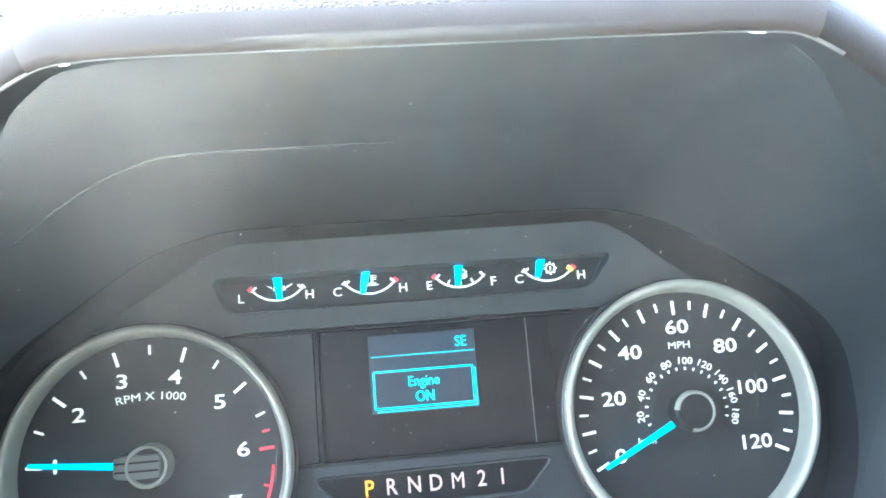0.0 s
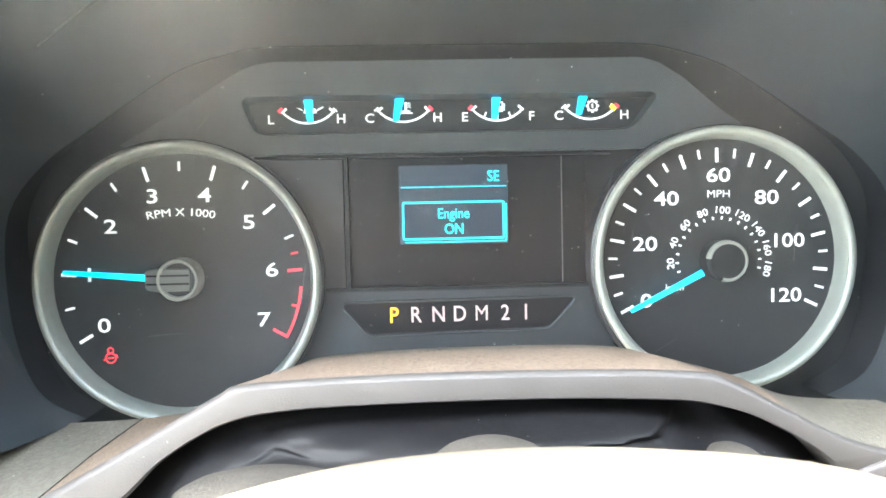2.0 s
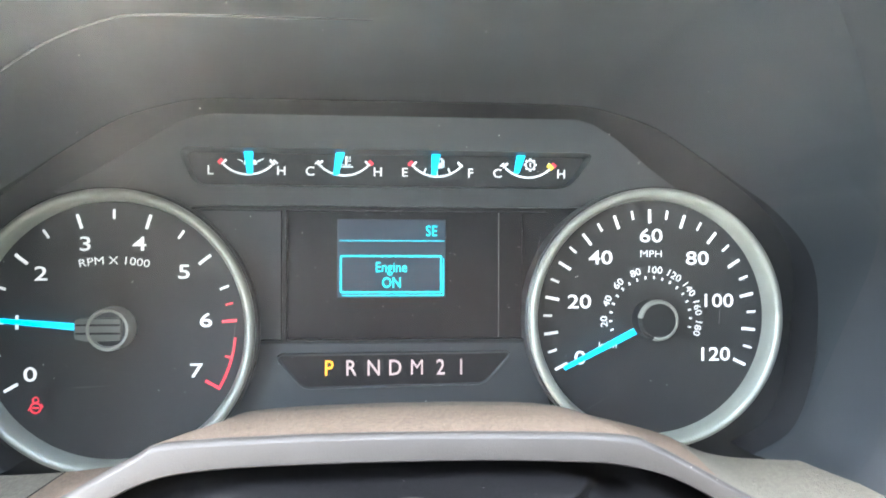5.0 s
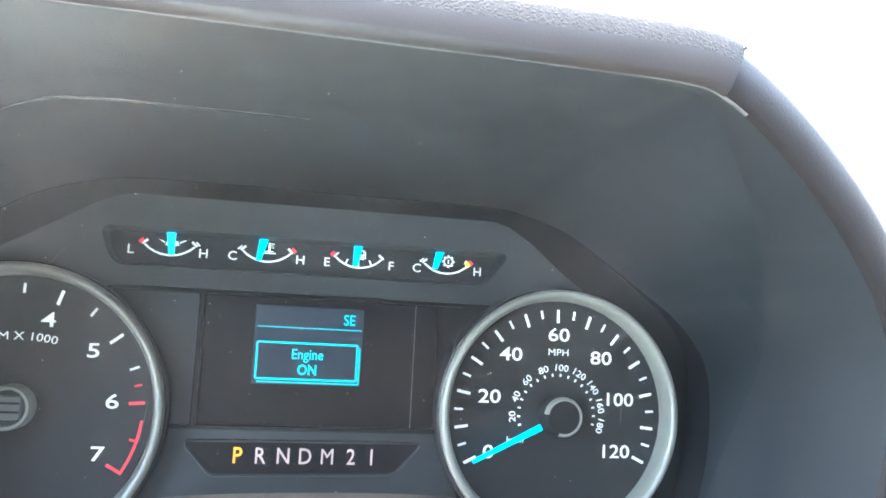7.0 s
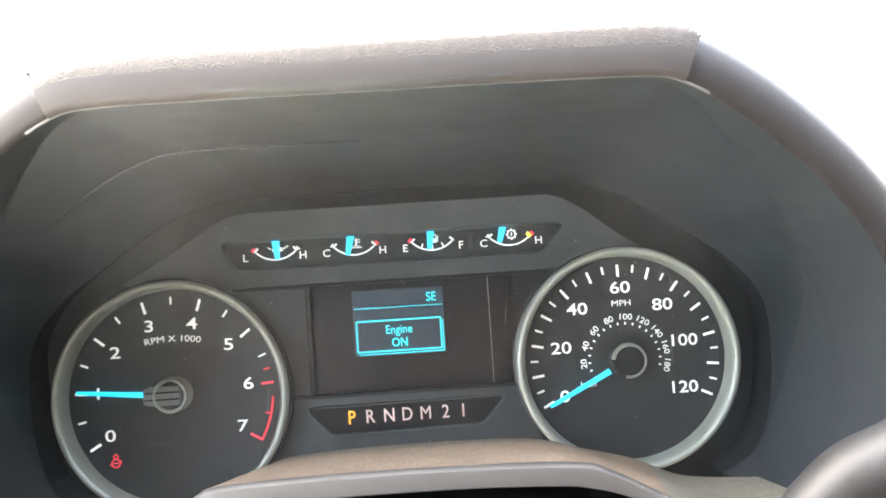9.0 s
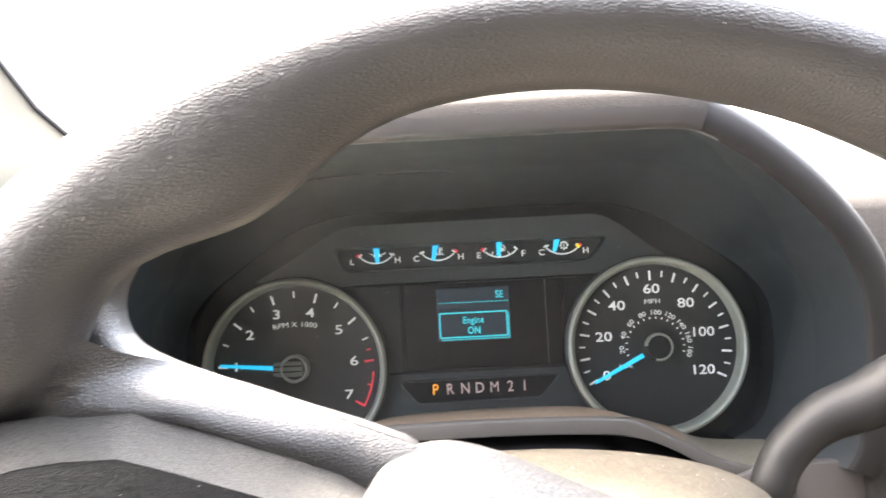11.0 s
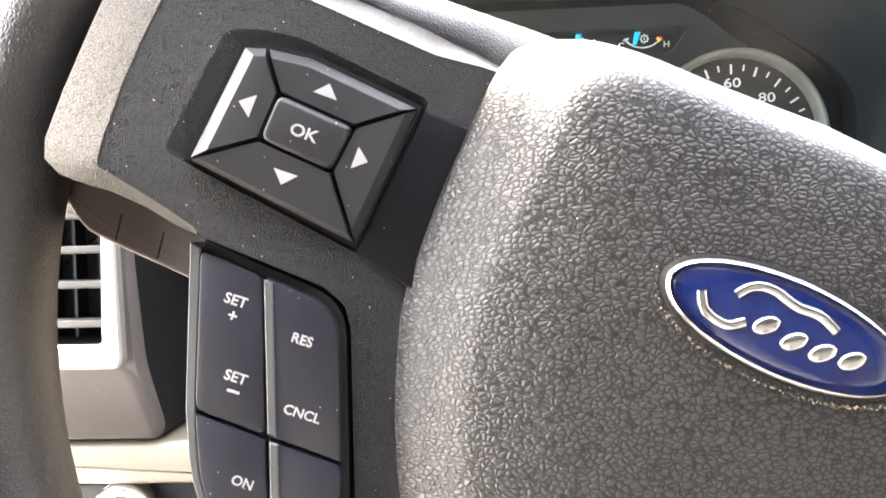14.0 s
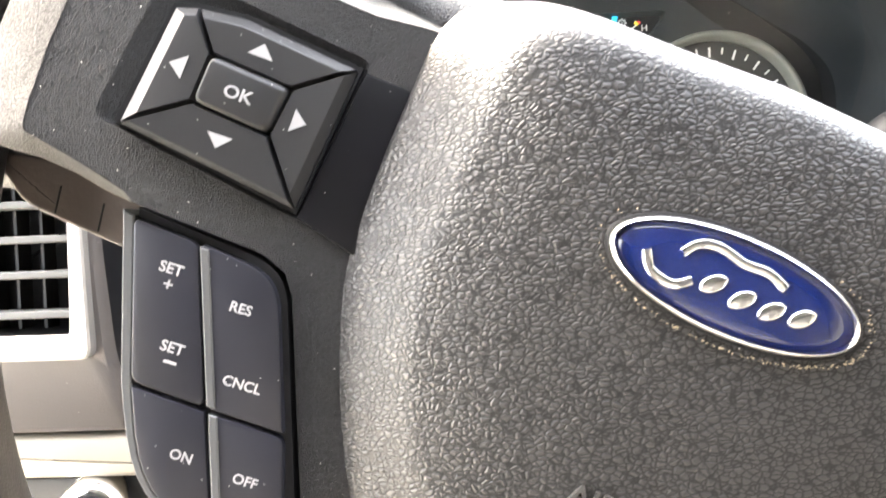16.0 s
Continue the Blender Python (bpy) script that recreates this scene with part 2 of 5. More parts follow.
def clear_lens():
    m = bpy.data.materials.new("clear instrument lens")
    m.use_nodes = True
    nt = m.node_tree
    nt.nodes.remove(nt.nodes["Principled BSDF"])
    out = nt.nodes["Material Output"]
    t, g, d, mix, haze, fr = (nt.nodes.new("ShaderNode" + k) for k in ("BsdfTransparent", "BsdfGlossy", "BsdfDiffuse", "MixShader", "MixShader", "LayerWeight"))
    power, scale = nt.nodes.new("ShaderNodeMath"), nt.nodes.new("ShaderNodeMath")
    t.inputs[0].default_value = (0.90, 0.955, 0.98, 1)
    d.inputs[0].default_value = (0.52, 0.62, 0.69, 1)      # thin dust film; its blue grey also puts a veil of glare over the dials
    haze.inputs[0].default_value = 0.006
    g.inputs["Roughness"].default_value = 0.27
    fr.inputs[0].default_value = 0.5
    power.operation, power.inputs[1].default_value = "POWER", 5.0
    scale.operation, scale.inputs[1].default_value, scale.inputs[2].default_value = "MULTIPLY_ADD", 0.6, 0.082
    nt.links.new(fr.outputs["Facing"], power.inputs[0])
    nt.links.new(power.outputs[0], scale.inputs[0])
    nt.links.new(t.outputs[0], haze.inputs[1])
    nt.links.new(d.outputs[0], haze.inputs[2])
    nt.links.new(scale.outputs[0], mix.inputs[0])
    nt.links.new(haze.outputs[0], mix.inputs[1])
    nt.links.new(g.outputs[0], mix.inputs[2])
    nt.links.new(mix.outputs[0], out.inputs[0])
    return m


M_LENS = clear_lens()


# ---- building helpers ----
BASES = {}


def thing(name, base, label, category, group="", kind="", place=DASH):
    """An Empty at base (dash frame, or upright) that carries the parts of one thing."""
    ob = new(name)
    ob.empty_display_size = 0.02
    ob.matrix_world = place @ Matrix.Translation(base)
    BASES[ob] = Vector(base)
    return tagged(ob, label, category, group, kind)


def finish(bm, smooth):
    bmesh.ops.remove_doubles(bm, verts=bm.verts, dist=1e-6)
    bmesh.ops.recalc_face_normals(bm, faces=bm.faces)
    for f in bm.faces:
        f.smooth = bool(smooth)
    if smooth:
        lim = radians(smooth if smooth > 1 else 40)
        for e in bm.edges:
            if len(e.link_faces) == 2 and e.calc_face_angle(0) > lim:
                e.smooth = False


def part(name, bm, mat, parent, label="", smooth=40, kind=""):
    """One mesh object, built in the dash frame, under a thing or a part."""
    finish(bm, smooth)
    base = BASES[parent]
    bmesh.ops.translate(bm, verts=bm.verts, vec=-base)
    me = bpy.data.meshes.new(name)
    bm.to_mesh(me)
    bm.free()
    me.materials.append(mat)
    ob = new(name, me)
    ob.parent = parent
    BASES[ob] = base
    return tagged(ob, label, kind=kind)


def loft(rings, closed=True, cap0=False, cap1=False, bm=None):
    """Quads between rings of equally many points; closed: each ring is a loop."""
    bm = bm or bmesh.new()
    vs = [[bm.verts.new(p) for p in r] for r in rings]
    n = len(vs[0])
    for a, b in zip(vs, vs[1:]):
        for i in range(n if closed else n - 1):
            j = (i + 1) % n
            if len({a[i].co.to_tuple(7), a[j].co.to_tuple(7), b[j].co.to_tuple(7), b[i].co.to_tuple(7)}) >= 3:
                bm.faces.new((a[i], a[j], b[j], b[i]))
    if cap0:
        bm.faces.new(vs[0])
    if cap1:
        bm.faces.new(list(reversed(vs[-1])))
    return bm


def area(poly):
    return sum(a[0] * b[1] - b[0] * a[1] for a, b in zip(poly, poly[1:] + poly[:1])) / 2


def inset(poly, d):
    """The polygon with its edges moved in by d."""
    s, out, n = (1 if area(poly) > 0 else -1), [], len(poly)
    for i in range(n):
        p, q, r = (Vector(poly[k % n]) for k in (i - 1, i, i + 1))
        a, b = (q - p).normalized(), (r - q).normalized()
        na, nb = Vector((-a.y, a.x)) * s, Vector((-b.y, b.x)) * s
        m = na + nb
        k = max(0.35, m.length_squared / 2)
        out.append(tuple(q + m * (d / k)))
    return out


def inset_edges(poly, ds):
    """The polygon with edge i (from point i to i + 1) moved in by ds[i]."""
    s, out, n = (1 if area(poly) > 0 else -1), [], len(poly)
    for i in range(n):
        p, q, r = (Vector(poly[k % n]) for k in (i - 1, i, i + 1))
        a, b = (q - p).normalized(), (r - q).normalized()
        na, nb = Vector((-a.y, a.x)) * s, Vector((-b.y, b.x)) * s
        d = na.x * nb.y - na.y * nb.x
        e0, e1 = ds[i - 1], ds[i]
        if abs(d) < 0.15:
            out.append(tuple(q + (na + nb).normalized() * (e0 + e1) / 2))
        else:
            out.append((q.x + (e0 * nb.y - e1 * na.y) / d, q.y + (na.x * e1 - nb.x * e0) / d))
    return out


def rounded(poly, r, seg=4):
    """The polygon with its corners rounded."""
    out, n = [], len(poly)
    for i in range(n):
        p, q, s = (Vector(poly[k % n]) for k in (i - 1, i, i + 1))
        d = min(r, (p - q).length * 0.45, (s - q).length * 0.45)
        a, b = q + (p - q).normalized() * d, q + (s - q).normalized() * d
        for k in range(seg + 1):
            t = k / seg
            out.append(tuple(a * (1 - t) ** 2 + q * (2 * t * (1 - t)) + b * t * t))
    return out


def flat(y):
    return (lambda x, z: y) if not callable(y) else y


def slab(poly, front, back, bevel=0.0, steps=3, drop=None, bm=None):
    """A plate of outline poly (x, z) from depth front (towards the driver) to back, with a rounded front edge."""
    front, back = flat(front), flat(back)
    drop = bevel if drop is None else drop
    rings = [[(x, back(x, z), z) for x, z in poly]]
    if bevel:
        for k in range(steps + 1):
            a = math.pi / 2 * k / steps
            q = inset(poly, bevel * (1 - math.cos(a))) if k else poly
            rings.append([(x, front(x, z) + drop * (1 - math.sin(a)), z) for x, z in q])
    else:
        rings.append([(x, front(x, z), z) for x, z in poly])
    return loft(rings, True, True, True, bm)


def box(x0, x1, y0, y1, z0, z1, bevel=0.0, bm=None):
    poly = [(x0, z0), (x1, z0), (x1, z1), (x0, z1)]
    return slab(poly, y0, y1, bevel, 2, bm=bm)


def lathe(cx, cz, profile, seg=96, a0=0.0, a1=360.0, bm=None):
    """Turn a profile of (radius, depth) round the axis through (cx, cz) along y."""
    full = abs(a1 - a0) >= 360
    n = seg if full else seg + 1
    rings = []
    for r, y in profile:
        rings.append([(cx + r * math.cos(radians(a0 + (a1 - a0) * i / seg)), y, cz + r * math.sin(radians(a0 + (a1 - a0) * i / seg))) for i in range(n)])
    return loft(rings, full, bm=bm)


def disc(cx, cz, r, y, seg=64, bm=None):
    bm = bm or bmesh.new()
    bm.faces.new([bm.verts.new((cx + r * math.cos(2 * math.pi * i / seg), y, cz + r * math.sin(2 * math.pi * i / seg))) for i in range(seg)])
    return bm


def tube(path, radii, seg=20, flat_y=1.0, caps=True, bm=None):
    """A round rod along path."""
    pts = [Vector(p) for p in path]
    rings, up = [], Vector((0, 1, 0.1)).normalized()
    for i, p in enumerate(pts):
        d = (pts[min(i + 1, len(pts) - 1)] - pts[max(i - 1, 0)]).normalized()
        s = d.cross(up).normalized()
        u = s.cross(d).normalized()
        r = radii[i] if isinstance(radii, (list, tuple)) else radii
        rings.append([p + s * (r * math.cos(2 * math.pi * k / seg)) + u * (r * flat_y * math.sin(2 * math.pi * k / seg)) for k in range(seg)])
    return loft(rings, True, caps, caps, bm)


def spline(points, per=6):
    """A smooth line through points."""
    pts = [Vector(p) for p in points]
    out = []
    for i in range(len(pts) - 1):
        a, b, c, d = pts[max(i - 1, 0)], pts[i], pts[i + 1], pts[min(i + 2, len(pts) - 1)]
        for k in range(per):
            t = k / per
            out.append(0.5 * ((2 * b) + (c - a) * t + (2 * a - 5 * b + 4 * c - d) * t * t + (3 * b - a - 3 * c + d) * t ** 3))
    return out + [pts[-1]]


def bar(cx, cz, a, r0, r1, w, y, thick=0.0003, w1=None, bm=None):
    """A radial stroke at the angle a round (cx, cz)."""
    d, n = Vector((math.cos(radians(a)), math.sin(radians(a)))), Vector((-math.sin(radians(a)), math.cos(radians(a))))
    c, w1 = Vector((cx, cz)), w if w1 is None else w1
    poly = [tuple(c + d * r0 + n * w / 2), tuple(c + d * r1 + n * w1 / 2), tuple(c + d * r1 - n * w1 / 2), tuple(c + d * r0 - n * w / 2)]
    return slab(poly, y, (lambda x, z: y(x, z) + thick) if callable(y) else y + thick, bm=bm)


def arc(cx, cz, r0, r1, a0, a1, y, thick=0.0003, seg=24, bm=None):
    return lathe(cx, cz, [(r0, y + thick), (r0, y), (r1, y), (r1, y + thick)], seg, a0, a1, bm)


FONT_CACHE = {}


def glyphs(text, height):
    """The outline of a text in the built-in font as vertices and faces, centred, of the given capital height."""
    key = text
    if key not in FONT_CACHE:
        cu = bpy.data.curves.new("letters", "FONT")
        cu.body, cu.size, cu.resolution_u, cu.offset = text, 1.0, 3, 0.020 if text in ("SET", "RES", "CNCL", "ON", "OFF", "OK", "+") else 0.0 if "M" in text else 0.008
        ob = bpy.data.objects.new("letters", cu)
        scene.collection.objects.link(ob)
        me = bpy.data.meshes.new_from_object(ob.evaluated_get(bpy.context.evaluated_depsgraph_get()))
        bpy.data.objects.remove(ob)
        bpy.data.curves.remove(cu)
        vs = [v.co.copy() for v in me.vertices]
        fs = [tuple(p.vertices) for p in me.polygons]
        bpy.data.meshes.remove(me)
        x0, x1 = min(v.x for v in vs), max(v.x for v in vs)
        FONT_CACHE[key] = ([Vector((v.x - (x0 + x1) / 2, v.y - 0.35)) for v in vs], fs)
    vs, fs = FONT_CACHE[key]
    return [v * (height / 0.70) for v in vs], fs


def lettering(text, cx, cz, height, y, wide=1.0, turn=0.0, bend=None, bold=0.0):
    """Flat lettering on the plane of depth y; bend: the centre (x, z) round which the line curves."""
    vs, fs = glyphs(text, height)
    bm = bmesh.new()
    c, s = math.cos(radians(turn)), math.sin(radians(turn))
    y = flat(y)
    made = []
    for v in vs:
        px, pz = v.x * wide, v.y
        if bend:
            bx, bz = bend
            r = math.hypot(cx - bx, cz - bz)
            a = math.atan2(cz - bz, cx - bx) - px / r
            q = (bx + (r + pz) * math.cos(a), bz + (r + pz) * math.sin(a))
        else:
            q = (cx + px * c - pz * s, cz + px * s + pz * c)
        made.append(bm.verts.new((q[0], y(*q), q[1])))
    for f in fs:
        try:
            bm.faces.new([made[i] for i in f])
        except ValueError:
            pass
    if bold:
        ext = bmesh.ops.extrude_face_region(bm, geom=bm.faces[:])
        bmesh.ops.translate(bm, verts=[g for g in ext["geom"] if isinstance(g, bmesh.types.BMVert)], vec=(0, -bold, 0))
    return bm


# ======== instrument cluster ========
TACH, SPEEDO = (-0.1224, -0.0174), (0.1183, -0.0137)
cluster = thing("instrument_cluster", (0, 0.01, -0.075), "dark truck instrument cluster with two round gauges and lit blue needles", "gauges")

# mask board behind everything
part("mask_board", slab(rounded([(-0.225, -0.10), (0.225, -0.10), (0.225, 0.05), (0.15, 0.115), (-0.15, 0.115), (-0.225, 0.05)], 0.02),
                        0.0075, 0.012), M_BLACK, cluster, "dark plastic mask", smooth=0)


def gauge(name, c, ring_c, ring_r, label):
    dial = part(name, disc(*ring_c, ring_r - 0.001, 0.0008, 96), M_DIAL, cluster, label, smooth=0)
    R = ring_r
    prof = [(R - 0.0004, -0.0052), (R, -0.0064), (R - 0.0003, -0.0086), (R - 0.0012, -0.0098), (R - 0.0026, -0.0099), (R - 0.0039, -0.0085), (R - 0.0049, -0.0045), (R - 0.0053, 0.0008)]
    part("bezel_ring", lathe(*ring_c, prof, 128), M_RING, dial, "satin grey bezel ring", smooth=60)
    part("bezel_base", lathe(*ring_c, [(R + 0.0010, 0.0074), (R + 0.0008, -0.0046), (R - 0.0006, -0.0054)], 96), M_DIAL, dial, "black collar behind the bezel", smooth=30)
    return dial


# tachometer
tach = gauge("tachometer", TACH, (-0.1222, -0.0176), 0.0614, "black tachometer dial reading just under one")
for i in range(15):
    k = i / 2
    a = 210 - 34.29 * k
    big = i % 2 == 0
    if k > 6.4:
        continue
    red = 5.9 < k < 6.1
    part("tick", bar(*TACH, a, 0.0461 if big else 0.0484, 0.0526, 0.00130 if big else 0.0010, 0.0004), M_RED if red else M_WHITE, tach, smooth=0)
part("tick", bar(*TACH, 210 - 34.29 * 5.75, 0.0488, 0.0520, 0.0009, 0.0004), M_RED, tach, smooth=0)
part("redline", arc(*TACH, 0.0513, 0.0524, -30, -4, 0.0004), M_RED, tach, "red line arc", smooth=0)
part("tick", bar(*TACH, -30, 0.0450, 0.0524, 0.0012, 0.0004), M_RED, tach, smooth=0)
part("tick", bar(*TACH, -14, 0.0488, 0.0520, 0.0009, 0.0004), M_RED, tach, smooth=0)
for k, (dx, dz) in enumerate([(-0.0347, -0.0188), (-0.0402, 0.0037), (-0.0304, 0.0247), (-0.0120, 0.0376), (0.0107, 0.0377), (0.0297, 0.0255), (0.0392, 0.0042), (0.0352, -0.0179)]):
    part("numeral", lettering(str(k), TACH[0] + dx, TACH[1] + dz, 0.0061, 0.0003, 1.40), M_WHITE, tach, smooth=0)
part("legend", lettering("RPM X 1000", TACH[0] + 0.0003, TACH[1] + 0.0304, 0.0034, 0.0003, 1.22, bend=(TACH[0], TACH[1] - 0.045)), M_WHITE, tach, smooth=0)
TH = (TACH[0] + 0.0002, TACH[1] + 0.0010)
part("hub_ring", lathe(*TH, [(0.0094, 0.0008), (0.0092, -0.0075), (0.0087, -0.0090), (0.0076, -0.0088), (0.0073, -0.0062)], 48), M_RING, tach, "satin grey hub ring")
part("hub_face", lathe(*TH, [(0.0075, -0.0064), (0.0, -0.0064)], 48), M_MASK, tach, "dark hub face")
part("hub", slab(rounded([(TH[0] - 0.0138, TH[1] - 0.0040), (TH[0] - 0.0085, TH[1] - 0.0050), (TH[0] + 0.0055, TH[1] - 0.0048), (TH[0] + 0.0055, TH[1] + 0.0048), (TH[0] - 0.0085, TH[1] + 0.0050), (TH[0] - 0.0138, TH[1] + 0.0044)], 0.0015), -0.0084, -0.005, 0.0006), M_HUB, tach, "grooved grey hub")
for dz in (-0.0016, 0.0020):
    part("groove", box(TH[0] - 0.0132, TH[0] + 0.0050, -0.0086, -0.0080, TH[1] + dz - 0.0004, TH[1] + dz + 0.0004), M_BLACK, tach, smooth=0)
part("needle", bar(TH[0], TH[1] - 0.0004, 174.8, 0.0137, 0.0500, 0.0029, -0.0045, 0.0010, 0.0017), M_NEEDLE, tach, "glowing blue needle", smooth=0)
WX, WZ = TACH[0] - 0.0324, TACH[1] - 0.0326
bm = lathe(WX, WZ - 0.0008, [(0.0018, 0.0004), (0.0025, 0.0003)], 20)
lathe(WX, WZ + 0.0026, [(0.0009, 0.0004), (0.0015, 0.0003)], 16, bm=bm)
slab([(WX - 0.0033, WZ - 0.0016), (WX - 0.0022, WZ - 0.0004), (WX - 0.0022, WZ - 0.0010), (WX - 0.0028, WZ - 0.0020)], 0.0003, 0.0005, bm=bm)
slab([(WX + 0.0033, WZ - 0.0006), (WX + 0.0024, WZ + 0.0010), (WX + 0.0020, WZ + 0.0006), (WX + 0.0027, WZ - 0.0008)], 0.0003, 0.0005, bm=bm)
slab([(WX - 0.0013, WZ - 0.0011), (WX + 0.0013, WZ - 0.0011), (WX + 0.0013, WZ - 0.0005), (WX - 0.0013, WZ - 0.0005)], 0.0003, 0.0005, bm=bm)
part("warning_light", bm, M_RED, tach, "small red warning light", smooth=0)

# speedometer
speedo = gauge("speedometer", SPEEDO, (0.1183, -0.0129), 0.0593, "black speedometer dial with needle at zero")
for i in range(25):
    a, big = 207.2 - 9.7 * i, i % 2 == 0
    part("tick", bar(*SPEEDO, a, 0.0443 if big else 0.0466, 0.0507, 0.0013 if big else 0.0010, 0.0004), M_WHITE, speedo, smooth=0)
for k, dx, dz in [(0, -0.0335, -0.0177), (20, -0.0339, 0.0081), (40, -0.0240, 0.0284), (60, 0.0, 0.0386), (80, 0.0222, 0.0282), (100, 0.0328, 0.0084), (120, 0.0313, -0.0166)]:
    part("numeral", lettering(str(k), SPEEDO[0] + dx, SPEEDO[1] + dz, 0.0062, 0.0003, 1.30 if k < 100 else 1.22), M_WHITE, speedo, smooth=0)
for k in range(20, 181, 20):
    a = radians(207.5 - 1.22 * k)
    part("numeral", lettering(str(k), SPEEDO[0] + 0.0003 + 0.0227 * math.cos(a), SPEEDO[1] + 0.0227 * math.sin(a), 0.0032, 0.0003, 1.15, turn=math.degrees(a) - 90), M_WHITE, speedo, smooth=0)
for k in range(10, 181, 10):
    part("tick", bar(*SPEEDO, 207.5 - 1.22 * k, 0.0184, 0.0198, 0.0008, 0.0004), M_WHITE, speedo, smooth=0)
part("legend", lettering("MPH", SPEEDO[0], SPEEDO[1] + 0.0301, 0.0032, 0.0003, 1.2), M_WHITE, speedo, smooth=0)
part("legend", lettering("km/h", SPEEDO[0] - 0.0205, SPEEDO[1] - 0.0120, 0.0030, 0.0003, 1.0), M_WHITE, speedo, smooth=0)
part("hub", lathe(*SPEEDO, [(0.0090, 0.0008), (0.0090, -0.0085), (0.0078, -0.0098), (0.0, -0.0101)], 48), M_BLACK, speedo, "black hub cap")
part("hub_arc", lathe(*SPEEDO, [(0.0093, -0.0080), (0.0092, -0.0096), (0.0084, -0.0106), (0.0076, -0.0104)], 40, -108, 172), M_RING, speedo, "grey chrome arc on the hub")
part("needle", bar(*SPEEDO, 206.8, 0.0112, 0.0478, 0.0029, -0.0070, 0.0010, 0.0018), M_NEEDLE, speedo, "glowing blue needle", smooth=0)


# upper mask that leans out over the row of small gauges
def lean(x, z):
    return -0.0095 * min(1.0, max(0.0, (z - 0.036) / 0.036)) + 0.003


mask_out = [(-0.1480, 0.0425), (-0.1402, 0.0467), (-0.1233, 0.0556), (-0.0946, 0.0722), (-0.0870, 0.0752), (-0.0790, 0.0765), (0.0810, 0.0768), (0.0890, 0.0745), (0.1005, 0.0678), (0.1170, 0.0552), (0.1330, 0.0450), (0.1350, 0.0400), (0.078, 0.0375), (-0.078, 0.0375), (-0.105, 0.036)]
STRIP = rounded([(-0.0948, 0.0624), (-0.0890, 0.0458), (0.0795, 0.0460), (0.0912, 0.0622)], 0.006, 5)
bm = bmesh.new()
outer = [bm.verts.new((x, lean(x, z), z)) for x, z in mask_out]
inner = [bm.verts.new((x, lean(x, z) + 0.0005, z)) for x, z in STRIP]
edges = [bm.edges.new((l[i], l[(i + 1) % len(l)])) for l in (outer, inner) for i in range(len(l))]
bmesh.ops.triangle_fill(bm, use_beauty=True, edges=edges)
loft([[(x, lean(x, z), z) for x, z in mask_out], [(x, 0.008, z) for x, z in mask_out]], bm=bm)
loft([[(x, lean(x, z) + 0.0005, z) for x, z in STRIP], [(x, 0.0068, z) for x, z in inset(STRIP, 0.0012)]], bm=bm)
part("upper_mask", bm, M_MASK, cluster, "angled charcoal mask round the small gauges", smooth=25)

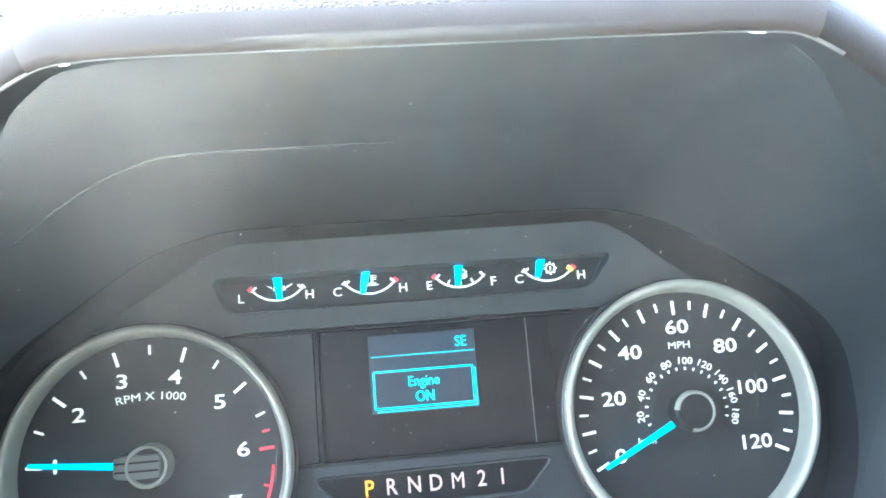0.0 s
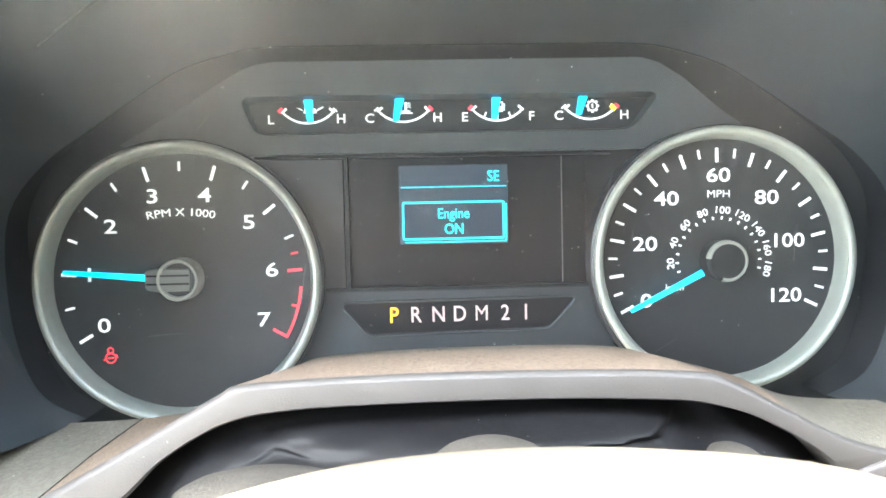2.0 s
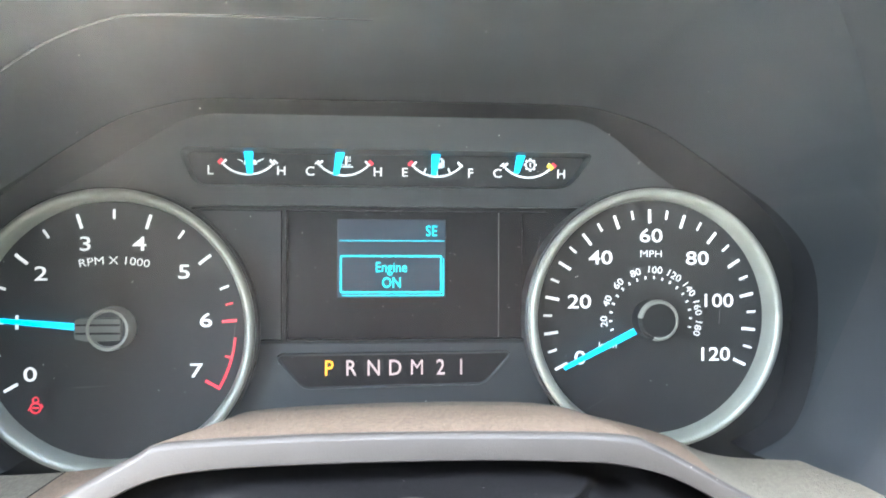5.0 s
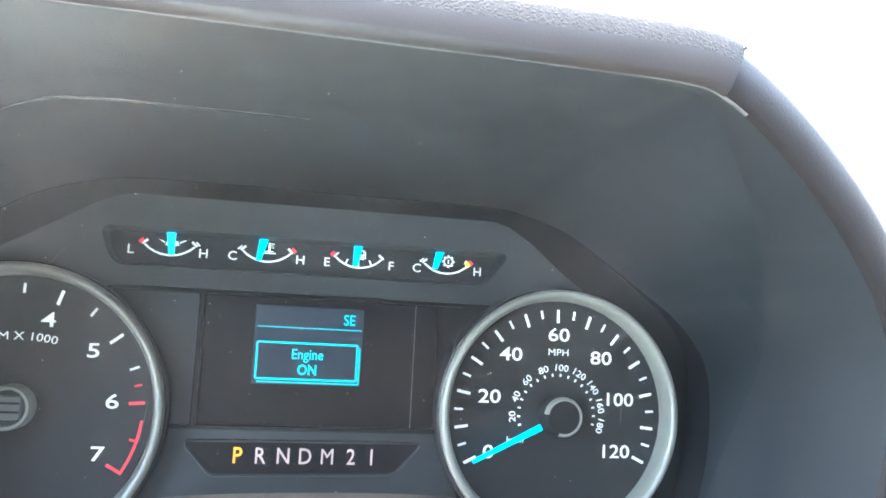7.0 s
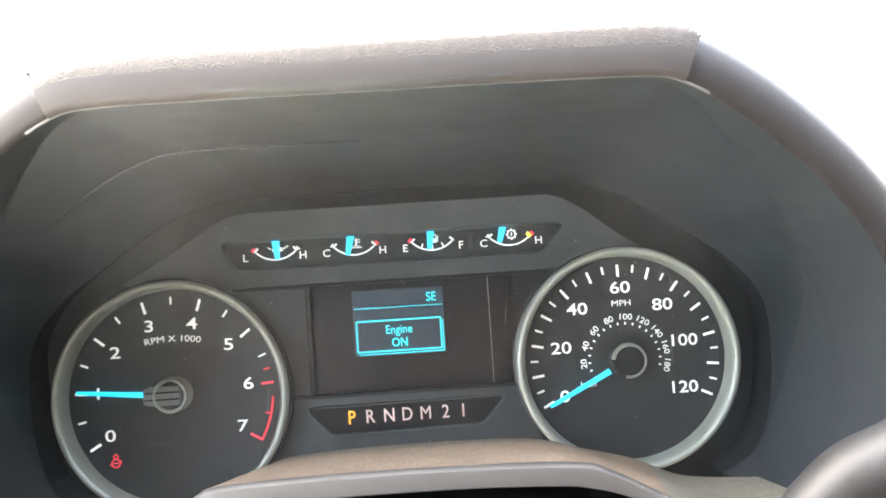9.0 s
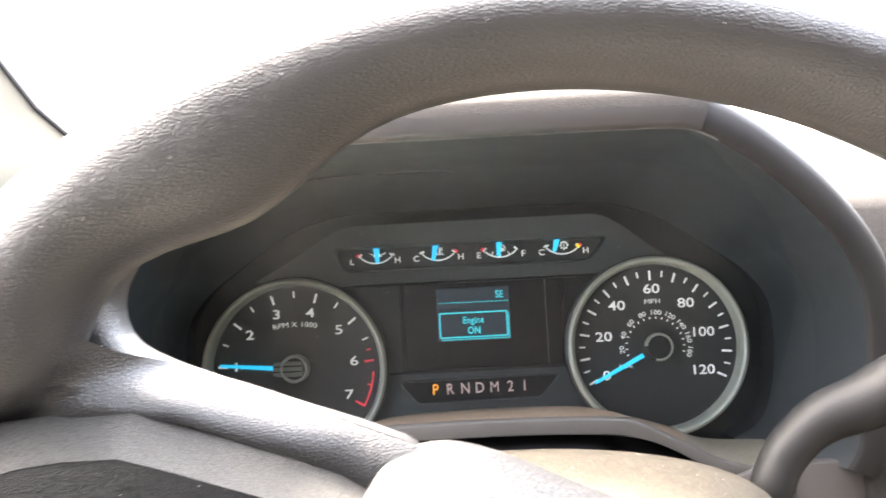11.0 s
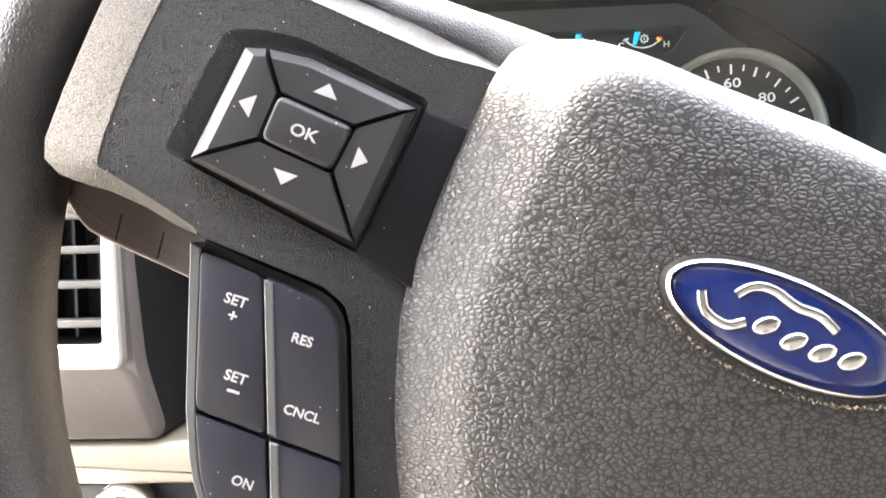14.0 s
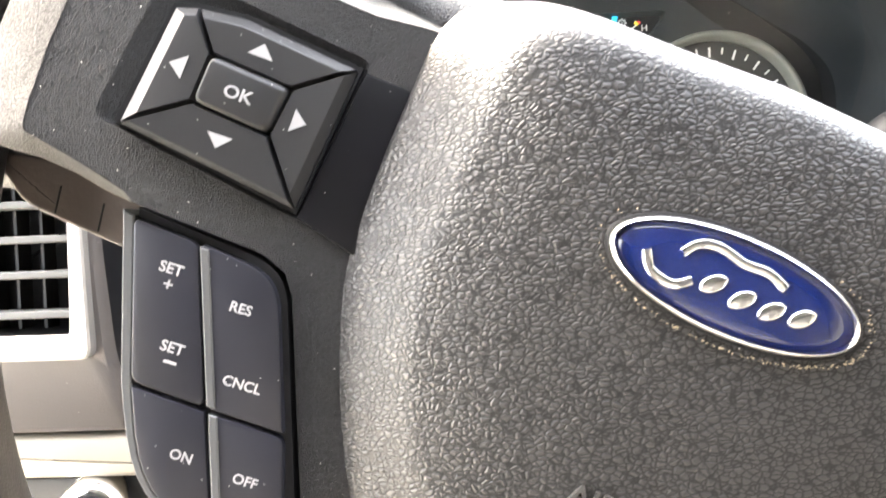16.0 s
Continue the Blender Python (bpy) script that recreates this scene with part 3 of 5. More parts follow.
strip = part("gauge_strip", slab(inset(STRIP, 0.0010), 0.0062, 0.0072), M_DIAL, cluster, "black strip with four small gauges", smooth=0)
SMALL = [(-0.0661, "L", "H", -0.0825, -0.0514, (-0.0657, -0.0649, 0.0515), "oil"), (-0.0234, "C", "H", -0.0386, -0.0081, (-0.0247, -0.0270, 0.0515), "heat"),
         (0.0190, "E", "F", 0.0043, 0.0346, (0.0185, 0.0174, 0.0518), "fuel"), (0.0614, "C", "H", 0.0470, 0.0770, (0.0581, 0.0555, 0.0533), "gear")]
SY = 0.0056
for gx, lo, hi, xl, xh, (top_x, low_x, low_z), sign in SMALL:
    cz = 0.0667
    part("scale_arc", arc(gx, cz, 0.0148, 0.0156, 225, 315, SY), M_WHITE, strip, smooth=0)
    red_left = sign in ("oil", "fuel")
    for a, side in ((222, -1), (318, 1)):
        hot = (a == 222) == red_left
        part("tick", bar(gx, cz, a, 0.0128, 0.0158, 0.0010, SY), M_WHITE, strip, smooth=0)
        if sign != "fuel" or hot:
            part("tick", bar(gx + 0.0017 * side, cz, a, 0.0128, 0.0152, 0.0017 if hot else 0.0007, SY), M_RED if hot else M_WHITE, strip, smooth=0)
    if sign == "gear":
        part("tick", bar(gx, cz, 316, 0.0130, 0.0160, 0.0019, SY - 0.0002), M_YELLOW, strip, smooth=0)
    elif sign == "fuel":
        for a in (246, 270, 294):
            part("tick", bar(gx, cz, a, 0.0125, 0.0152, 0.0007, SY), M_WHITE, strip, smooth=0)
    for text, x in ((lo, xl), (hi, xh)):
        part("letter", lettering(text, x, 0.0534, 0.0040, SY, 1.08), M_WHITE, strip, smooth=0)
    bm = bmesh.new()
    ix, iz = gx + 0.0010, 0.0574
    if sign == "oil":
        slab([(ix - 0.003, iz - 0.0014), (ix + 0.003, iz - 0.0014), (ix + 0.0024, iz + 0.0006), (ix - 0.0024, iz + 0.0006)], SY, SY + 0.0002, bm=bm)
        slab([(ix - 0.006, iz + 0.0012), (ix - 0.0036, iz + 0.0004), (ix - 0.003, iz - 0.0006), (ix - 0.0052, iz + 0.0006)], SY, SY + 0.0002, bm=bm)
        slab([(ix + 0.003, iz - 0.0006), (ix + 0.0062, iz + 0.0012), (ix + 0.0056, iz + 0.0014), (ix + 0.003, iz + 0.0002)], SY, SY + 0.0002, bm=bm)
    elif sign == "heat":
        box(ix - 0.0005, ix + 0.0005, SY, SY + 0.0002, iz - 0.0008, iz + 0.0028, bm=bm)
        for k in range(3):
            box(ix + 0.0006, ix + 0.0022, SY, SY + 0.0002, iz + 0.0005 + 0.0009 * k, iz + 0.0008 + 0.0009 * k, bm=bm)
        box(ix - 0.003, ix + 0.003, SY, SY + 0.0002, iz - 0.0022, iz - 0.0017, bm=bm)
        box(ix - 0.002, ix + 0.002, SY, SY + 0.0002, iz - 0.0013, iz - 0.0009, bm=bm)
    elif sign == "fuel":
        box(ix - 0.0015, ix + 0.0015, SY, SY + 0.0002, iz - 0.0020, iz + 0.0004, bm=bm)
        box(ix - 0.0015, ix - 0.0010, SY, SY + 0.0002, iz + 0.0004, iz + 0.0024, bm=bm)
        box(ix + 0.0010, ix + 0.0015, SY, SY + 0.0002, iz + 0.0004, iz + 0.0024, bm=bm)
        box(ix - 0.0015, ix + 0.0015, SY, SY + 0.0002, iz + 0.0020, iz + 0.0025, bm=bm)
        box(ix + 0.0018, ix + 0.0023, SY, SY + 0.0002, iz - 0.0016, iz + 0.0018, bm=bm)
    else:
        arc(ix, iz, 0.0018, 0.0024, 0, 360, SY, 0.0002, 24, bm)
        for k in range(8):
            bar(ix, iz, 45 * k, 0.0023, 0.0030, 0.0010, SY, 0.0002, bm=bm)
        box(ix - 0.0003, ix + 0.0003, SY, SY + 0.0002, iz - 0.0010, iz + 0.0010, bm=bm)
    part("symbol", bm, M_WHITE, strip, smooth=0)
    poly = [(top_x - 0.0021, 0.0630), (top_x + 0.0021, 0.0630), (low_x + 0.0012, low_z), (low_x - 0.0012, low_z)]
    part("needle", slab(poly, 0.0030, 0.0042), M_NEEDLE, strip, "glowing blue needle", smooth=0)

# centre panel with the message screen
centre = part("centre_panel", slab([(-0.0485, -0.0225), (0.0585, -0.0225), (0.0585, 0.0353), (-0.0485, 0.0353)], 0.0050, 0.0080, 0.0005), M_PIANO, cluster, "smooth black centre panel")
part("side_panel", slab([(-0.0690, -0.0225), (-0.0508, -0.0225), (-0.0508, 0.0353), (-0.0880, 0.0353)], 0.0030, 0.0080, 0.0006), M_MASK, cluster, "charcoal filler panel")
part("lower_mask", slab([(-0.075, -0.062), (0.074, -0.060), (0.060, -0.0240), (-0.066, -0.0240)], 0.0030, 0.0080, 0.0008), M_MASK, cluster, "charcoal lower mask")
for x0, x1, z0, z1 in ((-0.0900, 0.0700, 0.0355, 0.0366), (-0.0690, 0.0640, -0.0242, -0.0228), (-0.0506, -0.0488, -0.0228, 0.0355)):
    part("panel_gap", box(x0, x1, 0.0026, 0.0075, z0, z1), M_BLACK, cluster, "dark joint", smooth=0)
# pale strip put in for the edge of a reflection in the lens
part("glint_line", box(0.0474, 0.0477, 0.0046, 0.0054, -0.0222, 0.0352), M_HUB, cluster, "thin light strip standing for a reflection in the lens", smooth=0)
screen = part("message_screen", slab([(-0.0262, -0.0038), (0.0229, -0.0038), (0.0229, 0.0317), (-0.0262, 0.0317)], 0.0042, 0.0052, 0.0003), M_LCD, cluster, "dark blue message screen with cyan lettering", smooth=0)
QY = 0.0039
for k in range(62):
    x = -0.0252 + k * 0.00077
    if k == 0:
        bm = bmesh.new()
    box(x, x + 0.0005, QY, QY + 0.0002, 0.0217, 0.0222, bm=bm)
part("dotted_line", bm, M_CYAN, screen, "dotted cyan line", smooth=0)
part("letter", lettering("SE", 0.0164, 0.0266, 0.0048, QY, 0.85), M_CYAN, screen, smooth=0)
BOXP = rounded([(-0.0250, -0.0018), (0.0212, -0.0018), (0.0212, 0.0154), (-0.0250, 0.0154)], 0.0010, 3)
part("message_frame", loft([[(x, QY, z) for x, z in BOXP], [(x, QY, z) for x, z in inset(BOXP, 0.0008)]]), M_CYAN, screen, "cyan message frame", smooth=0)
bm = box(-0.0238, 0.0220, QY, QY + 0.0002, -0.0031, -0.0026)
box(0.0217, 0.0222, QY, QY + 0.0002, -0.0026, 0.0140, bm=bm)
part("frame_shadow", bm, M_CYAN, screen, smooth=0)
part("message", lettering("Engine", -0.0018, 0.0101, 0.0046, QY, 0.85), M_CYAN, screen, smooth=0)
part("message", lettering("ON", -0.0018, 0.0031, 0.0046, QY, 0.85), M_CYAN, screen, smooth=0)

# gear indicator
GEARP = rounded([(-0.0526, -0.0298), (-0.0408, -0.0436), (0.0402, -0.0424), (0.0526, -0.0292)], 0.003, 4)
gear = part("gear_indicator", slab(GEARP, 0.0022, 0.0032), M_PIANO, cluster, "black gear window with park lit amber", smooth=0)
part("window_edge", loft([[(x, 0.0018, z) for x, z in GEARP], [(x, 0.0012, z) for x, z in inset(GEARP, -0.0008)], [(x, 0.0032, z) for x, z in inset(GEARP, -0.0014)]]), M_MASK, gear)
for k, ch in enumerate("PRNDM21"):
    part("letter", lettering(ch, (-0.0295, -0.0196, -0.0097, 0.0, 0.0098, 0.0205, 0.0299)[k], -0.0351, 0.0070, 0.0016, 0.85), M_AMBER if k == 0 else M_PINK, gear, smooth=0)

# ======== hood over the cluster ========
LIP = [(0.0, -0.160, 0.0985), (0.060, -0.160, 0.0985), (0.092, -0.160, 0.0980), (0.106, -0.159, 0.0955), (0.125, -0.154, 0.0860), (0.145, -0.148, 0.0720), (0.163, -0.142, 0.0565), (0.181, -0.134, 0.0370), (0.192, -0.127, 0.0160), (0.197, -0.117, -0.0180), (0.197, -0.105, -0.0500), (0.1965, -0.101, -0.0660), (0.192, -0.096, -0.0780)]
BACK = [(0.0, 0.006, 0.0860), (0.055, 0.006, 0.0860), (0.085, 0.006, 0.0855), (0.100, 0.006, 0.0830), (0.122, 0.006, 0.0760), (0.142, 0.006, 0.0640), (0.160, 0.004, 0.0510), (0.179, -0.002, 0.0350), (0.191, -0.010, 0.0130), (0.1905, -0.015, -0.0180), (0.1860, -0.015, -0.0460), (0.1770, -0.015, -0.0640), (0.1600, -0.015, -0.0735)]


def both(line):
    """A half line made whole by its mirror image."""
    line = spline(line, 4)
    return [Vector((-p.x, p.y, p.z)) for p in reversed(line[1:])] + line


lip, back = both(LIP), both(BACK)
hood = thing("instrument_hood", (0, -0.1, 0.11), "grey moulded plastic hood over the instrument cluster", "dashboard hood")
rings = []
for k in range(9):
    t = k / 8
    rings.append([l.lerp(b, t) + Vector((0, 0, 0.006 * math.sin(math.pi * t))) * (1 if l.z > 0.05 else 0) for l, b in zip(lip, back)])
collar = [back, [Vector((p.x, 0.0095, p.z)) for p in back]]
front_rows, rear_rows = rings[:5], rings[4:]
part("front_shroud", loft(front_rows, False), M_HOOD, hood, "smooth dark front of the shroud", smooth=60)
part("rear_shroud", loft(rear_rows, False), M_CEIL, hood, "smooth navy black rear of the shroud", smooth=60)
rib = [p for p in rings[4] if -0.150 < p.x < -0.010]
part("moulding_line", tube([p + Vector((0, -0.0002, -0.0002)) for p in rib], [0.0006 * min(1.0, 0.25 + (-0.010 - p.x) / 0.07) for p in rib], 8), M_HOOD, hood, "raised line in the ceiling", smooth=80)
part("cluster_edge", loft(collar, False), M_BLACK, hood, "black edge round the instrument face", smooth=60)


def offset(line, d, dy):
    """The line pushed outwards in x and z by d and along y by dy."""
    out = []
    for i, p in enumerate(line):
        t = line[min(i + 1, len(line) - 1)] - line[max(i - 1, 0)]
        n = Vector((-t.z, 0, t.x)).normalized()
        out.append(p + n * d + Vector((0, dy, 0)))
    return out


EDGE = [(0.0, 0.0), (0.0006, -0.0016), (0.0022, -0.0030), (0.0085, -0.0035), (0.0140, -0.0028), (0.0175, -0.0005), (0.0215, 0.0045), (0.0245, 0.015), (0.0262, 0.05), (0.024, 0.20)]
n = len(lip)
seam_l = max(i for i, p in enumerate(lip) if p.x < -0.1050)
seam_r = min(i for i, p in enumerate(lip) if p.x > 0.1050)
for i0, i1 in ((0, seam_l + 1), (seam_r, n)):
    rings = [offset(lip, d * (1.0 if d < 0.002 else 0.92), dy)[i0:i1] for d, dy in EDGE[:8]] + [offset(lip, 0.0190, 0.05)[i0:i1], [Vector((p.x, 0.03, p.z)) for p in offset(lip, 0.0190, 0.0)[i0:i1]]]
    part("side_arm", loft(rings, False), M_ARM, hood, "dark grey side arm", smooth=50)
rings = [offset(lip, d + (0.0012 if d > 0.005 else 0), dy - 0.0012)[seam_l:seam_r + 1] for d, dy in EDGE]
part("pad_front", loft(rings[:4], False), M_PADFRONT, hood, "smooth front face of the pad", smooth=50)
part("top_pad", loft(rings[3:], False), M_DASH, hood, "grained grey brown top pad", smooth=50)
# pale strips added for the light caught at the ends of the pad
for k in (0, -1):
    part("pad_end", tube([r[k] + Vector((0, 0, 0.0004)) for r in rings[4:8]], 0.0007, 8), M_EDGE, hood, "strip at the end of the pad, paled for caught light", smooth=60)
# rolled edge between the pad and the shroud, its glare line put into a pale colour
part("edge_bead", tube([p + Vector((0, -0.0008, 0.0004)) for p in lip if abs(p.x) < 0.118], 0.0007, 8), M_EDGE, hood, "rolled edge with its glare line put in as pale")

# curved clear lens, running into the shroud all round
rings = []
for k in range(15):
    t = k / 14
    z = 0.1010 + t * (-0.0745 - 0.1010)
    y, sag = -0.1660 + 0.1380 * (1 - (1 - t) ** 1.75), 0.020 - 0.006 * t
    lx = np.interp(z, [-0.078, -0.018, 0.016, 0.037, 0.0565, 0.072, 0.086, 0.0955, 0.104], [0.196, 0.197, 0.192, 0.181, 0.163, 0.145, 0.125, 0.110, 0.098])
    bx = np.interp(z, [-0.070, -0.046, -0.018, 0.013, 0.035, 0.051, 0.064, 0.076, 0.083, 0.104], [0.171, 0.1850, 0.1905, 0.191, 0.179, 0.160, 0.142, 0.122, 0.100, 0.070])
    ly = np.interp(z, [-0.078, -0.018, 0.016, 0.0565, 0.104], [-0.098, -0.117, -0.127, -0.142, -0.160])
    f = min(1.0, max(0.0, (y + sag - ly) / (-0.015 - ly)))
    half = float(lx + (bx - lx) * f) + 0.004
    rings.append([(half * s / 12, y + sag * (half * s / 12 / 0.19) ** 2, z) for s in range(-12, 13)])
lens = part("lens", loft(rings, False), M_LENS, cluster, "clear curved plastic lens", smooth=60)
lens.visible_shadow = False
rnd, bm = random.Random(9), bmesh.new()
for k in range(170):
    i, j = rnd.randrange(1, 13), rnd.randrange(1, 23)
    p, q = Vector(rings[i][j]), Vector(rings[i + 1][j + 1])
    c = Vector((p.x + (q.x - p.x) * rnd.random(), 0, 0))
    t = rnd.random()
    c.y, c.z = p.y + (q.y - p.y) * t - 0.0006, p.z + (q.z - p.z) * t
    s, a = rnd.choice((0.00008, 0.00010, 0.00012, 0.00018)), rnd.random() * 3.14
    u, w = Vector((math.cos(a), 0, math.sin(a))) * s * rnd.uniform(0.8, 2.2), Vector((-math.sin(a), 0, math.cos(a))) * s
    bm.faces.new([bm.verts.new(c + d) for d in (u, w, -u, -w)])
for i, j, u, v, s in ((9, 8, 0.2, 0.020, 0.00009), (6, 15, 0.1, 0.014, 0.00007), (10, 4, 1.5, 0.016, 0.00008), (4, 6, 0.4, 0.010, 0.00006), (8, 20, -0.2, 0.018, 0.00007), (11, 17, 0.9, 0.012, 0.00006)):
    p, q = Vector(rings[i][j]), Vector(rings[i + 1][j])
    d = (p - q).normalized() * math.cos(u) + Vector((1, 0, 0)) * math.sin(u)
    w = Vector((1, 0, 0)) * math.cos(u) - (p - q).normalized() * math.sin(u)
    c = q + Vector((0, -0.0010, 0))
    sb = bmesh.new()
    sb.faces.new([sb.verts.new(c + e) for e in (-w * s, d * v - w * s * 0.4, d * v + w * s * 0.4, w * s)])
    part("scratch", sb, M_SCRATCH, lens, "fine pale scratch", smooth=0)
part("dust", bm, M_LINT, lens, "white dust specks on the lens", smooth=0, kind="stuff")

# ======== dash below the cluster ========
def near(points, y):
    """Points seen on the plane y = -0.067, carried to the depth y."""
    k = (0.347 + y) / 0.28
    return [(-0.0226 + (x + 0.0226) * k, y, 0.009 + (z - 0.009) * k) for x, z in points]


HOOP_Y = -0.088
hoop_out = near([(-0.2600, -0.1320), (-0.1760, -0.0990), (-0.1501, -0.0864), (-0.1217, -0.0711), (-0.0932, -0.0552), (-0.081, -0.0509), (-0.0283, -0.0490), (0.0335, -0.0492), (0.0818, -0.0511), (0.0966, -0.0553), (0.1179, -0.0666), (0.1400, -0.0780), (0.1640, -0.0840), (0.205, -0.0845)], HOOP_Y)
hoop_in = near([(-0.2200, -0.1750), (-0.1500, -0.1100), (-0.1254, -0.0894), (-0.112, -0.0765), (-0.0915, -0.0649), (-0.0692, -0.0605), (-0.0280, -0.0590), (0.0300, -0.0590), (0.0700, -0.0606), (0.086, -0.0624), (0.103, -0.0671), (0.1222, -0.0773), (0.1352, -0.0884), (0.150, -0.1080)], HOOP_Y)
shelf_back = [(-0.2400, -0.022, -0.0745), (-0.1760, -0.022, -0.0735), (-0.1450, -0.022, -0.0730), (-0.1240, -0.022, -0.0715), (-0.1000, -0.022, -0.0674), (-0.0715, -0.022, -0.0528), (-0.0526, -0.022, -0.0482), (0.0000, -0.022, -0.0464), (0.0585, -0.022, -0.0475), (0.0864, -0.022, -0.0539), (0.1133, -0.022, -0.0612), (0.1356, -0.026, -0.0700), (0.1640, -0.032, -0.0715), (0.190, -0.034, -0.0720)]
surround = thing("column_surround", (0, -0.06, -0.08), "grey plastic hoop and dusty shelf round the steering column", "dash trim")
A, B, C = (spline(l, 8) for l in (hoop_out, hoop_in, shelf_back))
skew = [A[int(j)].lerp(A[min(int(j) + 1, len(A) - 1)], j - int(j)) for j in (max(0.0, i - 8.0 * math.exp(-((i - 20) / 8.0) ** 2)) for i in range(len(C)))]
sheet = [C, [a.lerp(c, 0.5) + Vector((0, 0, 0.0012)) for a, c in zip(skew, C)], [a + Vector((0, 0.004, 0.0004)) for a in skew]]
for i0, i1, stuff_of, word in ((0, 20, M_SIDESHELF, "dusty olive grey end panel"), (20, 82, M_SHELF, "dusty brown shelf"), (82, len(C) - 1, M_SIDESHELF, "dusty olive grey end panel")):
    part("shelf" if i0 == 20 else "end_panel", loft([row[i0:i1 + 1] for row in sheet], False), stuff_of, surround, word, smooth=60)
part("seam", tube([row[20] + Vector((0, 0, 0.0001)) for row in sheet], 0.00030, 8), M_BLACK, surround, "dark seam between two panels")
part("hoop", loft([[a + Vector((0, 0.0050, -0.0006)) for a in A], [a + Vector((0, 0.0034, 0.0005)) for a in A], [a + Vector((0, 0.0016, 0.0008)) for a in A], [a.lerp(b, 0.03) + Vector((0, 0.0004, 0.0004)) for a, b in zip(A, B)], [a.lerp(b, 0.09) + Vector((0, -0.0004, 0)) for a, b in zip(A, B)],
                   [a.lerp(b, 0.16) + Vector((0, -0.0007, 0)) for a, b in zip(A, B)], [a.lerp(b, 0.93) + Vector((0, -0.0004, 0)) for a, b in zip(A, B)], [b + Vector((0, 0.0008, 0)) for b in B], [b + Vector((0, 0.02, 0.001)) for b in B]], False), M_HOOP, surround, "smooth grey hoop", smooth=40)

# creased boot behind the hoop
rings = []
for k in range(41):
    t = k / 40
    row = []
    for i, b in enumerate(B):
        s = i / (len(B) - 1)
        fold = (0.017 * (math.sin(3.0 * s * math.pi + 1.3 * t + 0.9) ** 2 - 0.5) + 0.010 * noise.noise(Vector((s * 9, t * 4, 2.0))) + 0.0030 * max(0.0, math.sin(math.pi * s)) ** 2 * noise.noise(Vector((s * 38, t * 9 + s * 6, 5.0)))) * min(1.0, 2.5 * t)
        row.append((b.x * (1 - 0.25 * t), b.y + 0.022 - 0.055 * t + fold, b.z + 0.002 - (0.038 + b.z * 0.1) * t + 0.4 * fold * t))
    rings.append(row)
boot = thing("column_boot", (0, -0.08, -0.10), "creased black leather boot in the column opening", "boot")
part("collar", loft(rings[:9], False), M_BOOT, boot, "black leather collar under the hoop", smooth=80)
part("gaiter", loft(rings[8:], False), M_BOOT, boot, "creased black leather gaiter", smooth=80)

# steering column cover
cover = thing("column_cover", (0.01, -0.18, -0.16), "dusty sunlit plastic cover over the steering column", "column cover")
upper, lower = [], []
for y, zt, w in [(-0.075, -0.084, 0.085), (-0.085, -0.074, 0.098), (-0.100, -0.066, 0.106), (-0.130, -0.055, 0.112), (-0.165, -0.0450, 0.114), (-0.180, -0.0425, 0.112), (-0.190, -0.0435, 0.108), (-0.200, -0.049, 0.102), (-0.230, -0.058, 0.092), (-0.290, -0.064, 0.075), (-0.318, -0.066, 0.070)]:
    arch = [(0.010 - (w + 0.006) * math.cos(math.pi * k / 28), y, zt - 0.002 - 0.073 * (1 - math.sin(math.pi * k / 28) ** 0.45)) for k in range(29)]
    upper.append(arch)
    lower.append([(0.010 - w + 0.001, y, zt - 0.0762), (0.010 - w + 0.001, y, zt - 0.12), (0.010 + w - 0.001, y, zt - 0.12), (0.010 + w - 0.001, y, zt - 0.0762)])
part("upper_shell", loft(upper, True, True, True), M_COLUMN, cover, "dusty beige grey upper shell", smooth=50)
for bx, by, bz, ru, rv in ((-0.0690, -0.105, -0.0725, 0.030, 0.0030), (0.0015, -0.112, -0.0635, 0.020, 0.0035), (0.0840, -0.100, -0.0715, 0.010, 0.0030)):
    dome = [[(bx + ru * math.cos(a) * math.cos(e), by + 0.022 * math.sin(a) * math.cos(e), bz - 0.006 + (rv + 0.006) * math.sin(e)) for a in [2 * math.pi * k / 28 for k in range(28)]] for e in [radians(v) for v in (0, 20, 40, 58, 74, 86)]]
    part("rear_boss", loft(dome, True, False, True), M_BOSS, cover, "dusty rounded boss at the rear", smooth=80)
part("lower_shell", loft(lower, True, True, True), M_PANEL, cover, "dark lower shell", smooth=30)

# panel to the right of the column, with a small notch plate
knee = thing("lower_dash_panel", (0.18, -0.08, -0.12), "dark grey lower dash panel beside the steering column", "dash panel")
part("panel", slab([(0.118, -0.20), (0.36, -0.20), (0.36, -0.074), (0.150, -0.0745), (0.130, -0.082), (0.118, -0.10)], -0.0905, -0.084, 0.002), M_PANEL, knee)
part("notch_plate", slab([(0.150, -0.091), (0.1655, -0.091), (0.1655, -0.0765), (0.150, -0.0765)], -0.0925, -0.088, 0.0006), M_GRAINED, knee)
part("cover_strip", slab(rounded([(0.203, -0.13), (0.30, -0.13), (0.30, -0.066), (0.208, -0.072), (0.203, -0.078)], 0.004), -0.096, -0.088, 0.0015), M_DASH, knee)

# gear lever on the column
lever = thing("gear_lever", (0.125, -0.14, -0.085), "bent grey plastic gear lever on the steering column", "lever")
path = spline([(0.1190, -0.130, -0.088), (0.1225, -0.148, -0.0715), (0.1288, -0.150, -0.0562), (0.1377, -0.151, -0.0448), (0.1504, -0.153, -0.0349), (0.167, -0.156, -0.0285), (0.186, -0.162, -0.0185), (0.220, -0.172, -0.003), (0.270, -0.190, 0.015)], 5)
path = [p + Vector((0.006, 0, -0.006)) for p in path]
